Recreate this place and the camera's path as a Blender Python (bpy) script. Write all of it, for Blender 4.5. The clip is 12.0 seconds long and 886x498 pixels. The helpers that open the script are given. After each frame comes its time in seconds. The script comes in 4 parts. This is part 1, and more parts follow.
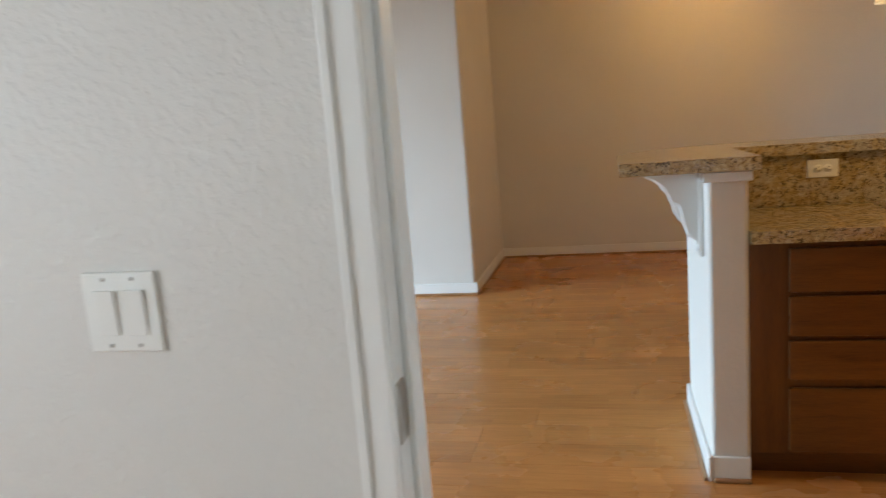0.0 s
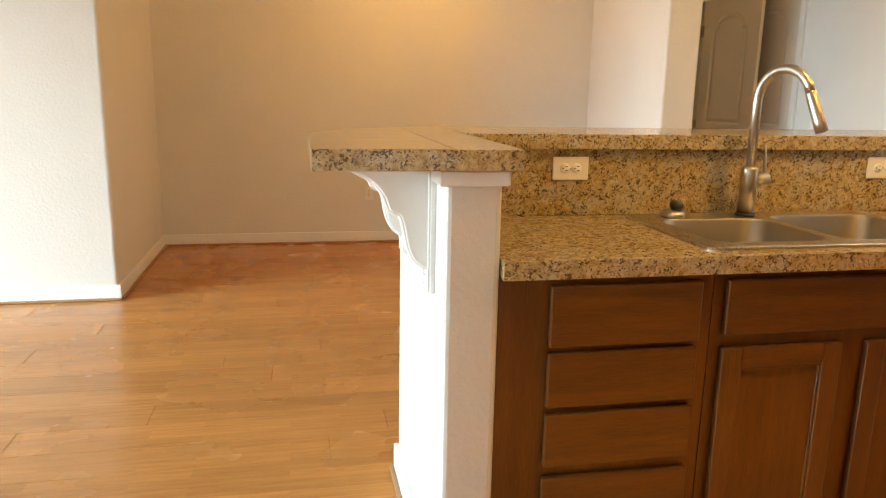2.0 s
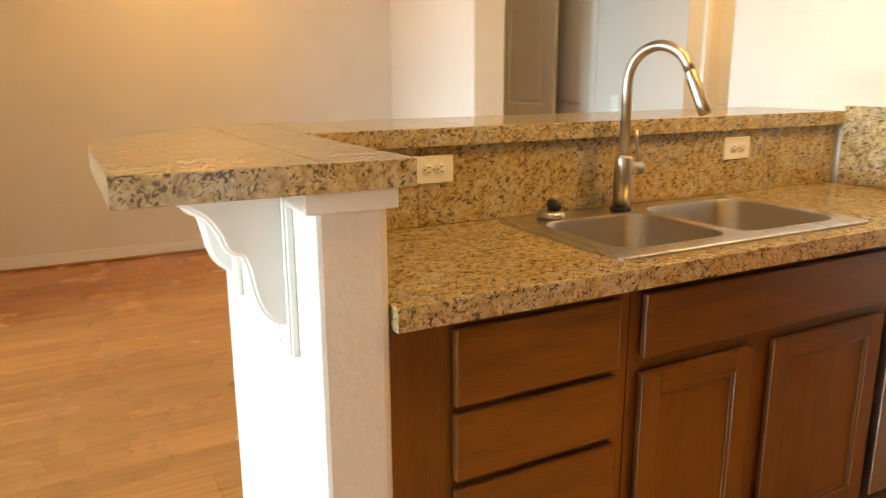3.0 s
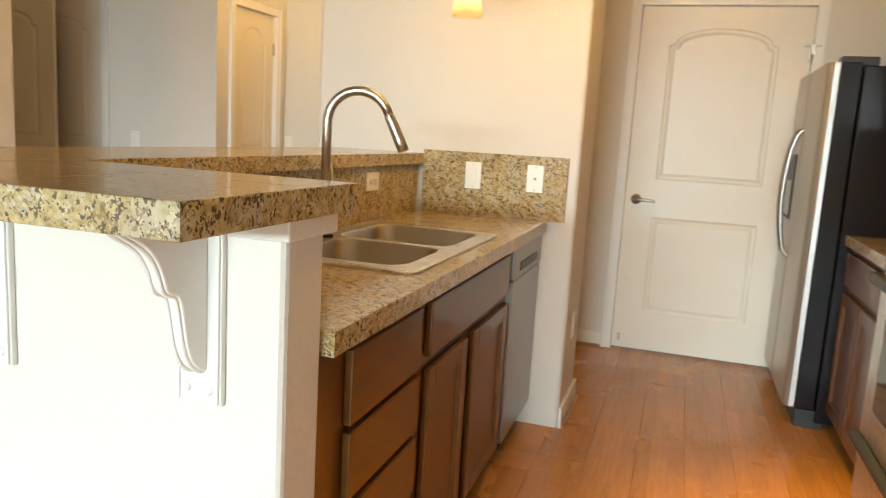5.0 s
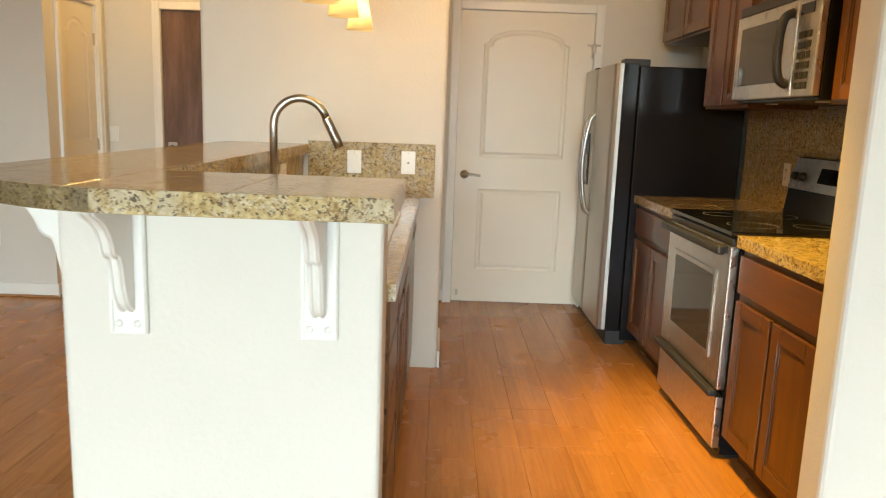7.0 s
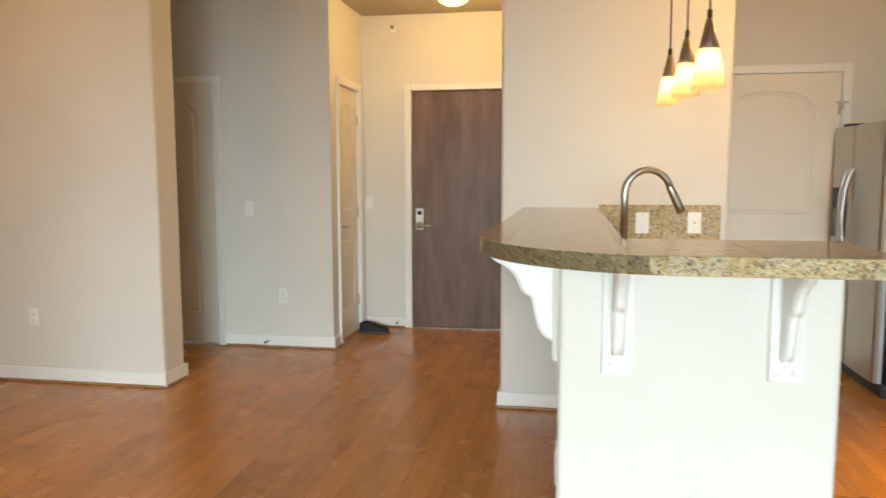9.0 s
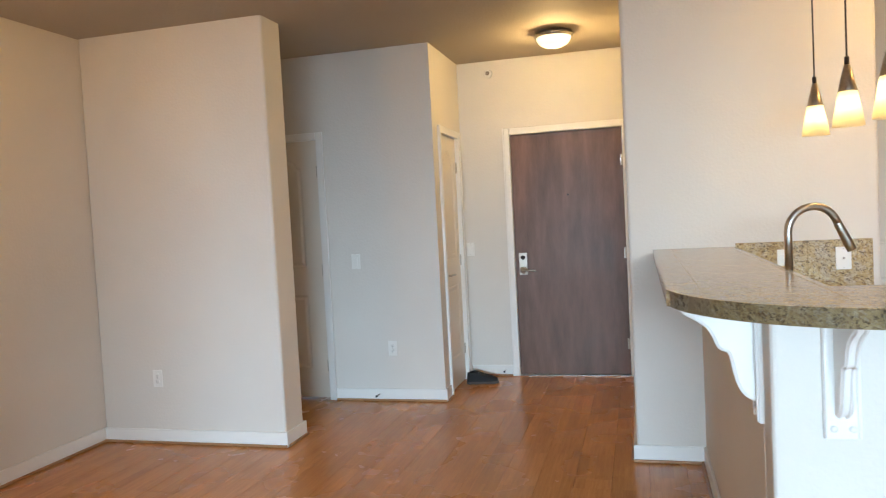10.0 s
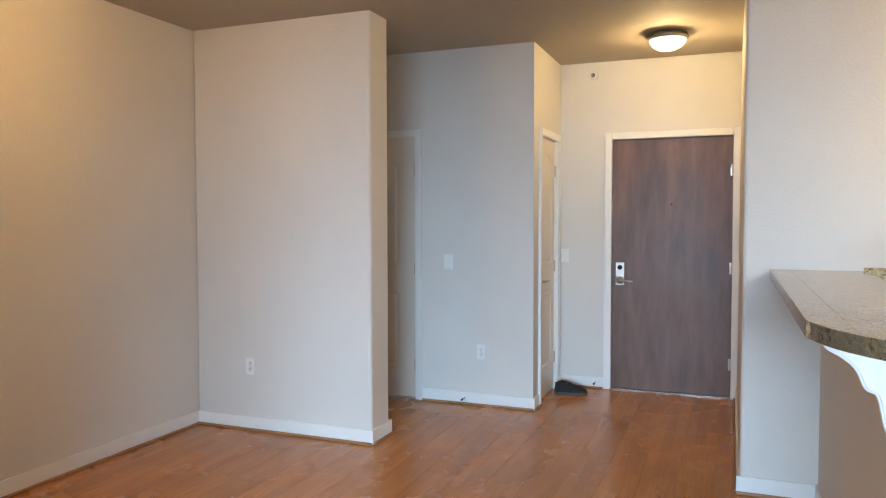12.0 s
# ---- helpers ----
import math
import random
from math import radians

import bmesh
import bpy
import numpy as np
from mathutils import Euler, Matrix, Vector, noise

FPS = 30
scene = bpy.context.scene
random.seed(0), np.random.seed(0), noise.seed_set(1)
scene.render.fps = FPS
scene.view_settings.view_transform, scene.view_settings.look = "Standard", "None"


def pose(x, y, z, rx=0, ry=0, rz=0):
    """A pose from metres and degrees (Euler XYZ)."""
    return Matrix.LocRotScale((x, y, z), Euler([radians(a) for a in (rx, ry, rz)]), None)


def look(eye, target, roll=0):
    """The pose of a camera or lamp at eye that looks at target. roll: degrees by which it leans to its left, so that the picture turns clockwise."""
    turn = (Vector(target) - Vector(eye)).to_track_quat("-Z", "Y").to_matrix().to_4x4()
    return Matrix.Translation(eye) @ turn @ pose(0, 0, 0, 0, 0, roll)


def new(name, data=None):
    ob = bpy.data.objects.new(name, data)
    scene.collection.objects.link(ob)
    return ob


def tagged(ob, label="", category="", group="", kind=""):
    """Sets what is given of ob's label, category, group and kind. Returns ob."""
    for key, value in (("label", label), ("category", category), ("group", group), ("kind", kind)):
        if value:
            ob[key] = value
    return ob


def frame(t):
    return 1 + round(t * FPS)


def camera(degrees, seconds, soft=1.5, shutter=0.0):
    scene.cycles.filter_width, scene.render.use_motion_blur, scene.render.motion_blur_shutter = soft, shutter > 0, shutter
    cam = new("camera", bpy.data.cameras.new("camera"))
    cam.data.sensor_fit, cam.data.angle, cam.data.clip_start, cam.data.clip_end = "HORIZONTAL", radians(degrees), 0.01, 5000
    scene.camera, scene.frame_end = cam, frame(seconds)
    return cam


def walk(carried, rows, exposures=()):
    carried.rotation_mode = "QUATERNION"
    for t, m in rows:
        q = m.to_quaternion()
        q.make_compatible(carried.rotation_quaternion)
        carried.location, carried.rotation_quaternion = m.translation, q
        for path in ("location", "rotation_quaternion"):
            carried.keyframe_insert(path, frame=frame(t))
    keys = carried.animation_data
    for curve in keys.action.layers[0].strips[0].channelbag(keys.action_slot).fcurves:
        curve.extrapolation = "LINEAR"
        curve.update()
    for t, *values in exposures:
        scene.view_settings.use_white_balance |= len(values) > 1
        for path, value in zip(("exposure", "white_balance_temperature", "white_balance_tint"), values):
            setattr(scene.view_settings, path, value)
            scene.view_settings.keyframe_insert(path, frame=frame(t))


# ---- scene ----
cam = camera(62.4, 12.0, soft=1.1, shutter=0.3)
PATH = [
    (0, (0.897, 1.079, 1.339), (0.444, 2.999, 1.013), -4.5),
    (0.5, (0.846, 1.329, 1.31), (0.753, 3.299, 0.974), -2.5),
    (1, (0.783, 1.582, 1.303), (0.952, 3.539, 0.93), -2.7),
    (1.5, (0.796, 1.831, 1.295), (1.11, 3.761, 0.875), -1.9),
    (2, (0.898, 2.132, 1.293), (1.282, 4.048, 0.867), 1.1),
    (2.5, (0.915, 2.359, 1.269), (1.487, 4.208, 0.763), 1.4),
    (3, (0.869, 2.607, 1.297), (1.779, 4.327, 0.835), -0.3),
    (4.8, (0.309, 3.121, 1.267), (2.156, 3.829, 0.973), 3.9),
    (5, (0.259, 3.15, 1.258), (2.14, 3.754, 0.947), 3.4),
    (5.5, (0.139, 3.263, 1.265), (2.091, 3.57, 0.952), 1.5),
    (6, (-0.063, 3.373, 1.275), (1.91, 3.499, 0.972), 1.3),
    (6.5, (-0.26, 3.486, 1.292), (1.708, 3.503, 0.933), 1.8),
    (6.7, (-0.31, 3.518, 1.302), (1.658, 3.502, 0.947), 2.0),
    (8.3, (-0.776, 4.091, 1.325), (1.206, 4.16, 1.065), 2.2),
    (8.5, (-0.799, 4.169, 1.326), (1.179, 4.299, 1.061), 2.1),
    (9, (-0.792, 4.405, 1.354), (1.167, 4.749, 1.151), -0.1),
    (9.5, (-0.766, 4.574, 1.382), (1.17, 5.061, 1.256), -2.0),
    (10, (-0.749, 4.737, 1.405), (1.18, 5.258, 1.317), -3.0),
    (10.5, (-0.742, 4.834, 1.422), (1.171, 5.413, 1.355), -2.6),
    (11, (-0.71, 4.854, 1.424), (1.173, 5.526, 1.385), -1.3),
    (11.5, (-0.675, 4.854, 1.416), (1.19, 5.577, 1.364), -0.5),
    (12, (-0.677, 4.851, 1.43), (1.181, 5.586, 1.345), -0.1),
]
EXPOSURES = [(0, -0.36, 6600, 10), (0.6, 0.02, 7050, 10), (1.5, 0.38, 7700, 10), (3, 0.65, 8100, 10), (4.8, 0.18, 8450, 10), (6.7, -0.14, 8600, 10), (8.3, -0.08, 8450, 10), (9.1, -0.08, 8050, 10), (9.7, -0.1, 6950, 10), (10.5, -0.08, 6300, 10), (12, -0.08, 6000, 10)]
walk(cam, [(t, look(eye, target, roll)) for t, eye, target, roll in PATH], EXPOSURES)

# ---- world and daylight ----
world = bpy.data.worlds.new("world")
scene.world = world
world.use_nodes = True
wn = world.node_tree
sky = wn.nodes.new("ShaderNodeTexSky")
sky.sky_type, sky.sun_disc = "NISHITA", False
sky.sun_elevation, sky.sun_rotation = radians(50), radians(200)
wn.links.new(sky.outputs[0], wn.nodes["Background"].inputs[0])
wn.nodes["Background"].inputs[1].default_value = 0.12


def lamp(name, kind, m, energy, color, size=0.1, size_y=None, spread=None):
    d = bpy.data.lights.new(name, kind)
    d.energy, d.color = energy, color
    if kind == "AREA":
        d.size = size
        if size_y:
            d.shape, d.size_y = "RECTANGLE", size_y
        if spread:
            d.spread = radians(spread)
    elif kind == "SPOT":
        d.spot_size, d.spot_blend, d.shadow_soft_size = radians(spread), 1.0, size
    elif kind == "POINT":
        d.shadow_soft_size = size
    ob = new(name, d)
    ob.matrix_world = m
    return ob


DAY = (0.53, 0.77, 1.0)
# open sky over the horizon west of the living-room window, and sky light in the bedroom window
lamp("sky_light", "AREA", look((-9.5, 3.4, 2.62), (0, 3.4, 1.2)), 4000, DAY, 6.0, 1.1)
lamp("bedroom_window_light", "AREA", look((-1.96, 0.3, 1.5), (0, 0.5, 1.3)), 80, (0.76, 0.89, 1.0), 1.5, 1.2)

# ---- materials ----
def mat(name, color, rough=0.6, metal=0.0, spec=0.5, coat=0.0):
    m = bpy.data.materials.new(name)
    m.use_nodes = True
    b = m.node_tree.nodes["Principled BSDF"]
    b.inputs["Base Color"].default_value = (*color, 1)
    b.inputs["Roughness"].default_value = rough
    b.inputs["Metallic"].default_value = metal
    b.inputs["Specular IOR Level"].default_value = spec
    b.inputs["Coat Weight"].default_value = coat
    return m


class N:
    """Short hand for node building on one material."""

    def __init__(self, m):
        self.t = m.node_tree
        self.b = self.t.nodes["Principled BSDF"]
        self.co = self.t.nodes.new("ShaderNodeTexCoord").outputs["Object"]

    def add(self, kind, **vals):
        n = self.t.nodes.new(kind)
        for k, v in vals.items():
            n.inputs[k.replace("_", " ")].default_value = v
        return n

    def link(self, a, b):
        self.t.links.new(a, b)

    def world_pos(self):
        return self.t.nodes.new("ShaderNodeNewGeometry").outputs["Position"]

    def mapped(self, src, scale=(1, 1, 1), offset=None):
        n = self.add("ShaderNodeMapping")
        n.inputs["Scale"].default_value = scale
        self.link(src, n.inputs["Vector"])
        if offset is not None:
            self.link(offset, n.inputs["Location"])
        return n.outputs[0]

    def noise(self, src, scale, detail=4, rough=0.5):
        n = self.add("ShaderNodeTexNoise", Scale=scale, Detail=detail, Roughness=rough)
        self.link(src, n.inputs["Vector"])
        return n.outputs[0]

    def ramp(self, src, stops, interp="LINEAR"):
        n = self.t.nodes.new("ShaderNodeValToRGB")
        n.color_ramp.interpolation = interp
        e = n.color_ramp.elements
        while len(e) < len(stops):
            e.new(0.5)
        for el, (p, c) in zip(e, stops):
            el.position = p
            el.color = (*c, 1) if len(c) == 3 else c
        self.link(src, n.inputs[0])
        return n.outputs[0]

    def mix(self, fac, a, b, mode="MIX"):
        n = self.t.nodes.new("ShaderNodeMix")
        n.data_type, n.blend_type = "RGBA", mode
        for v, i in ((fac, 0), (a, 6), (b, 7)):
            if isinstance(v, (int, float)):
                n.inputs[i].default_value = v
            elif isinstance(v, tuple):
                n.inputs[i].default_value = (*v, 1)
            else:
                self.link(v, n.inputs[i])
        return n.outputs[2]

    def math(self, op, a, b):
        n = self.t.nodes.new("ShaderNodeMath")
        n.operation = op
        for v, i in ((a, 0), (b, 1)):
            if isinstance(v, (int, float)):
                n.inputs[i].default_value = v
            else:
                self.link(v, n.inputs[i])
        return n.outputs[0]

    def bump(self, h, strength, dist=0.002):
        n = self.add("ShaderNodeBump", Strength=strength, Distance=dist)
        self.link(h, n.inputs["Height"])
        self.link(n.outputs[0], self.b.inputs["Normal"])

    def random(self):
        return self.t.nodes.new("ShaderNodeObjectInfo").outputs["Random"]


def paint(name, color, rough=0.7, grain=120, strength=0.25, dist=0.0015):
    m = mat(name, color, rough)
    n = N(m)
    p = n.world_pos()
    big = n.noise(p, 1.3, 3)
    c2 = tuple(v * 0.95 for v in color)
    n.link(n.ramp(big, [(0.35, c2), (0.65, color)]), n.b.inputs["Base Color"])
    fine = n.noise(p, grain, 3)
    soft = n.ramp(fine, [(0.42, (0, 0, 0)), (0.62, (1, 1, 1))])
    n.bump(soft, strength, dist)
    return m


M_WALL = paint("wall_paint", (0.68, 0.648, 0.597), 0.6, 60, 0.28, 0.0016)
M_PEEL = paint("heavy_orange_peel_paint", (0.68, 0.652, 0.61), 0.6, 72, 0.34, 0.002)
# wall paint again, with the ceiling's shade and warm bounce put into its colour
M_CEIL = paint("ceiling_paint_shaded", (0.43, 0.38, 0.31), 0.75, 60, 0.35, 0.002)
M_TRIM = paint("trim_paint", (0.80, 0.79, 0.76), 0.35, 30, 0.04)
M_DOOR = paint("door_paint", (0.75, 0.69, 0.595), 0.38, 40, 0.05)
M_WHITE = paint("white_plastic", (0.80, 0.79, 0.75), 0.3, 30, 0.02)
M_DARK = mat("dark_slot", (0.02, 0.02, 0.02), 0.5)


def wood(name, dark, light, grain=(1.2, 14, 14), rough=0.35, coat=0.15, per_object=0.25, streak=0.25):
    m = mat(name, light, rough, coat=coat)
    n = N(m)
    p = n.world_pos()
    rnd = n.random()
    off = n.t.nodes.new("ShaderNodeCombineXYZ")
    n.link(n.math("MULTIPLY", rnd, 37.0), off.inputs[0])
    n.link(n.math("MULTIPLY", rnd, 11.0), off.inputs[2])
    v = n.mapped(p, grain, off.outputs[0])
    a = n.noise(v, 3.0, 6, 0.6)
    col = n.ramp(a, [(0.25, dark), (0.7, light)])
    fine = n.noise(n.mapped(p, tuple(g * 6 for g in grain), off.outputs[0]), 5.0, 3, 0.6)
    col = n.mix(streak, col, n.ramp(fine, [(0.3, tuple(v * 0.6 for v in dark)), (0.6, light)]))
    shade = n.ramp(rnd, [(0, (1 - per_object,) * 3), (1, (1 + per_object * 0.5,) * 3)])
    col = n.mix(1.0, col, shade, "MULTIPLY")
    n.link(col, n.b.inputs["Base Color"])
    n.link(n.ramp(a, [(0, (rough - 0.06,) * 3), (1, (rough + 0.1,) * 3)]), n.b.inputs["Roughness"])
    n.bump(fine, 0.06, 0.001)
    return m


M_CAB = wood("stained_maple_upright", (0.062, 0.022, 0.0055), (0.168, 0.060, 0.010), (9, 9, 0.9), 0.33, 0.2, 0.12)
M_CABH = wood("stained_maple_across", (0.062, 0.022, 0.0055), (0.168, 0.060, 0.010), (0.9, 9, 9), 0.33, 0.2, 0.12)
M_ENTRY = wood("walnut_veneer", (0.052, 0.024, 0.014), (0.195, 0.104, 0.072), (3.6, 3.6, 0.7), 0.40, 0.0, 0.0, 0.07)
M_SHOE_MOULD = wood("shoe_moulding_wood", (0.26, 0.12, 0.05), (0.42, 0.22, 0.10), (4, 4, 14), 0.4, 0.1, 0.1)


def plank_mat():
    """Two-strip cherry laminate: each board shows strips and short staves with their own tone."""
    m = mat("laminate_plank", (0.4, 0.18, 0.07), 0.24, spec=0.36)
    n = N(m)
    rnd = n.random()
    p = n.world_pos()
    br = n.t.nodes.new("ShaderNodeTexBrick")
    br.offset, br.offset_frequency = 0.37, 2
    for k, v in (("Scale", 1.0), ("Mortar Size", 0.0), ("Bias", 0.0), ("Brick Width", 0.52), ("Row Height", 0.0632)):
        br.inputs[k].default_value = v
    br.inputs["Color1"].default_value = (0, 0, 0, 1)
    br.inputs["Color2"].default_value = (1, 1, 1, 1)
    n.link(p, br.inputs["Vector"])
    off = n.t.nodes.new("ShaderNodeCombineXYZ")
    n.link(n.math("ADD", n.math("MULTIPLY", rnd, 23.0), n.math("MULTIPLY", br.outputs[0], 7.0)), off.inputs[0])
    v = n.mapped(p, (1.1, 16, 1), off.outputs[0])
    a = n.noise(v, 3.2, 6, 0.62)
    col = n.ramp(a, [(0.25, (0.40, 0.155, 0.042)), (0.55, (0.52, 0.225, 0.066)), (0.8, (0.60, 0.282, 0.090))])
    fine = n.noise(n.mapped(p, (8, 120, 1), off.outputs[0]), 4.0, 3, 0.6)
    col = n.mix(0.16, col, n.ramp(fine, [(0.32, (0.20, 0.075, 0.025)), (0.6, (0.5, 0.24, 0.1))]))
    tone = n.ramp(br.outputs[0], [(0, (0.89, 0.88, 0.87)), (1, (1.08, 1.08, 1.08))])
    col = n.mix(1.0, col, tone, "MULTIPLY")
    tone2 = n.ramp(rnd, [(0, (0.9, 0.9, 0.9)), (1, (1.06, 1.06, 1.06))])
    col = n.mix(1.0, col, tone2, "MULTIPLY")
    n.link(col, n.b.inputs["Base Color"])
    wear = n.noise(p, 2.2, 4)
    n.link(n.ramp(wear, [(0.3, (0.20,) * 3), (0.7, (0.32,) * 3)]), n.b.inputs["Roughness"])
    n.bump(fine, 0.05, 0.0006)
    return m


M_PLANK = plank_mat()
M_UNDER = mat("floor_gap", (0.10, 0.045, 0.018), 0.7)


def granite_mat():
    m = mat("golden_granite", (0.5, 0.36, 0.17), 0.1)
    n = N(m)
    p = n.world_pos()
    warp = n.noise(p, 22, 4)
    q = n.mix(0.035, p, warp, "ADD")
    base = n.ramp(n.noise(q, 60, 6, 0.7), [(0.30, (0.20, 0.13, 0.055)), (0.44, (0.38, 0.27, 0.125)), (0.58, (0.50, 0.385, 0.20)), (0.72, (0.60, 0.51, 0.34))])
    grey = n.ramp(n.noise(q, 15, 4), [(0.48, (0, 0, 0)), (0.62, (1, 1, 1))])
    base = n.mix(n.math("MULTIPLY", grey, 0.6), base, (0.44, 0.39, 0.30))
    vor = n.t.nodes.new("ShaderNodeTexVoronoi")
    vor.inputs["Scale"].default_value = 210
    n.link(q, vor.inputs["Vector"])
    sep = n.t.nodes.new("ShaderNodeSeparateColor")
    n.link(vor.outputs["Color"], sep.inputs[0])
    patch = n.noise(p, 56, 5, 0.68)
    dark = n.math("GREATER_THAN", n.math("ADD", n.math("MULTIPLY", sep.outputs[0], 0.32), patch), 0.775)
    base = n.mix(n.math("MULTIPLY", dark, 0.84), base, (0.050, 0.036, 0.024))
    rust = n.math("GREATER_THAN", n.math("ADD", n.math("MULTIPLY", sep.outputs[1], 0.3), n.noise(p, 60, 3)), 0.78)
    base = n.mix(n.math("MULTIPLY", rust, 0.6), base, (0.18, 0.095, 0.04))
    light = n.math("GREATER_THAN", n.math("ADD", n.math("MULTIPLY", sep.outputs[2], 0.3), n.noise(p, 30, 3)), 0.80)
    base = n.mix(n.math("MULTIPLY", light, 0.4), base, (0.66, 0.60, 0.47))
    n.link(base, n.b.inputs["Base Color"])
    n.link(n.ramp(patch, [(0.3, (0.11,) * 3), (0.8, (0.2,) * 3)]), n.b.inputs["Roughness"])
    return m


M_GRANITE = granite_mat()
M_GROUT = mat("grout", (0.26, 0.19, 0.11), 0.8)


def steel(name, color=(0.62, 0.60, 0.57), rough=0.28, axis=(1, 1, 60)):
    m = mat(name, color, rough, 1.0)
    n = N(m)
    s = n.noise(n.mapped(n.world_pos(), axis), 18, 3)
    n.link(n.ramp(s, [(0.3, (rough - 0.05,) * 3), (0.7, (rough + 0.08,) * 3)]), n.b.inputs["Roughness"])
    n.bump(s, 0.02, 0.0005)
    return m


M_STEEL = steel("brushed_steel", (0.50, 0.48, 0.45), 0.3)
M_STEELV = steel("brushed_steel_sheet", (0.64, 0.61, 0.57), 0.28, (60, 1, 1))
M_STEELD = steel("dishwasher_steel", (0.34, 0.33, 0.31), 0.34, (60, 1, 1))
M_SKIN = steel("fridge_steel", (0.54, 0.52, 0.49), 0.42, (60, 1, 1))
M_NICKEL = steel("brushed_nickel", (0.52, 0.48, 0.42), 0.32, (4, 4, 40))
M_CONE = steel("pendant_cone_metal", (0.55, 0.51, 0.46), 0.3, (40, 40, 2))
M_BRONZE = steel("pendant_metal", (0.36, 0.33, 0.30), 0.3, (40, 40, 2))
M_SINK = steel("satin_sink_steel", (0.50, 0.48, 0.45), 0.36, (30, 30, 4))
M_BLACK = mat("black_enamel", (0.010, 0.010, 0.012), 0.2, spec=0.3)
M_BLACKP = mat("black_plastic", (0.02, 0.02, 0.022), 0.42)
M_GLASSB = mat("black_glass", (0.008, 0.008, 0.009), 0.05)
M_OVENGL = mat("oven_window", (0.03, 0.025, 0.02), 0.06)
M_RUBBER = mat("shoe_fabric", (0.008, 0.008, 0.009), 0.75)
M_TAN = mat("shoe_sole", (0.08, 0.06, 0.05), 0.7)


def glow(name, color, strength, base=(0.8, 0.75, 0.65)):
    m = mat(name, base, 0.4)
    b = m.node_tree.nodes["Principled BSDF"]
    b.inputs["Emission Color"].default_value = (*color, 1)
    b.inputs["Emission Strength"].default_value = strength
    return m


M_SHADE = mat("frosted_shade", (0.7, 0.6, 0.42), 0.35)
ns = N(M_SHADE)
tr = ns.add("ShaderNodeBsdfTranslucent", Color=(0.92, 0.88, 0.74, 1))
ms = ns.add("ShaderNodeMixShader", Fac=0.75)
ns.link(ns.b.outputs[0], ms.inputs[1])
ns.link(tr.outputs[0], ms.inputs[2])
ns.link(ms.outputs[0], ns.t.nodes["Material Output"].inputs["Surface"])
M_BULB = glow("bulb_lit", (1.0, 0.82, 0.5), 25.0)
M_DOME = glow("dome_glass_lit", (1.0, 0.83, 0.52), 1.7)
# glow for the lens of the added kitchen downlight
M_LED = glow("added_downlight_glow", (1.0, 0.55, 0.2), 2.5)
M_PANE = mat("window_glass", (1, 1, 1), 0.0)
M_PANE.node_tree.nodes["Principled BSDF"].inputs["Transmission Weight"].default_value = 1.0

# ---- mesh helpers ----
ORIGIN = {}


def box(bm, x0, x1, y0, y1, z0, z1, bevel=0.0, seg=2, upright=False):
    """Adds a box; bevel rounds its edges, upright only the vertical ones."""
    vs = [bm.verts.new((x, y, z)) for x in (x0, x1) for y in (y0, y1) for z in (z0, z1)]
    a, b, c, d, e, f, g, h = vs
    fs = [bm.faces.new(q) for q in ((a, b, d, c), (e, g, h, f), (a, e, f, b), (c, d, h, g), (a, c, g, e), (b, f, h, d))]
    if bevel > 0:
        es = {ed for fc in fs for ed in fc.edges}
        if upright:
            es = {ed for ed in es if abs(ed.verts[0].co.z - ed.verts[1].co.z) > 1e-6}
        bmesh.ops.bevel(bm, geom=list(es), offset=bevel, segments=seg, affect="EDGES", profile=0.5)


def solid(*args, **kw):
    bm = bmesh.new()
    box(bm, *args, **kw)
    return bm


def prism(pts, axis, lo, hi, bevel=0.0):
    """A solid from a flat outline pushed along an axis: pts are (x, y) for z, (y, z) for x, (x, z) for y."""
    bm = bmesh.new()
    put = {"z": lambda u, v, w: (u, v, w), "x": lambda u, v, w: (w, u, v), "y": lambda u, v, w: (u, w, v)}[axis]
    lo_v = [bm.verts.new(put(u, v, lo)) for u, v in pts]
    hi_v = [bm.verts.new(put(u, v, hi)) for u, v in pts]
    caps = [bm.faces.new(lo_v), bm.faces.new(hi_v)]
    for i in range(len(pts)):
        j = (i + 1) % len(pts)
        bm.faces.new((lo_v[i], lo_v[j], hi_v[j], hi_v[i]))
    bmesh.ops.recalc_face_normals(bm, faces=bm.faces[:])
    if bevel:
        es = [e for f in caps for e in f.edges]
        bmesh.ops.bevel(bm, geom=es, offset=bevel, segments=2, affect="EDGES", profile=0.5)
    return bm


def lathe(profile, seg=28, center=(0, 0, 0), axis="z"):
    """A turned solid from (radius, height) pairs round an axis through center."""
    bm = bmesh.new()
    rings = []
    for r, h in profile:
        ring = []
        for i in range(seg if r > 1e-6 else 1):
            a = 2 * math.pi * i / seg
            u, v = r * math.cos(a), r * math.sin(a)
            p = {"z": (u, v, h), "x": (h, u, v), "y": (u, h, v)}[axis]
            ring.append(bm.verts.new(Vector(p) + Vector(center)))
        rings.append(ring)
    for a, b in zip(rings, rings[1:]):
        for i in range(seg):
            j = (i + 1) % seg
            q = [a[i % len(a)], a[j % len(a)], b[j % len(b)], b[i % len(b)]]
            q = [v for k, v in enumerate(q) if v not in q[:k]]
            if len(q) > 2:
                bm.faces.new(q)
    bmesh.ops.recalc_face_normals(bm, faces=bm.faces[:])
    for f in bm.faces:
        f.smooth = True
    return bm


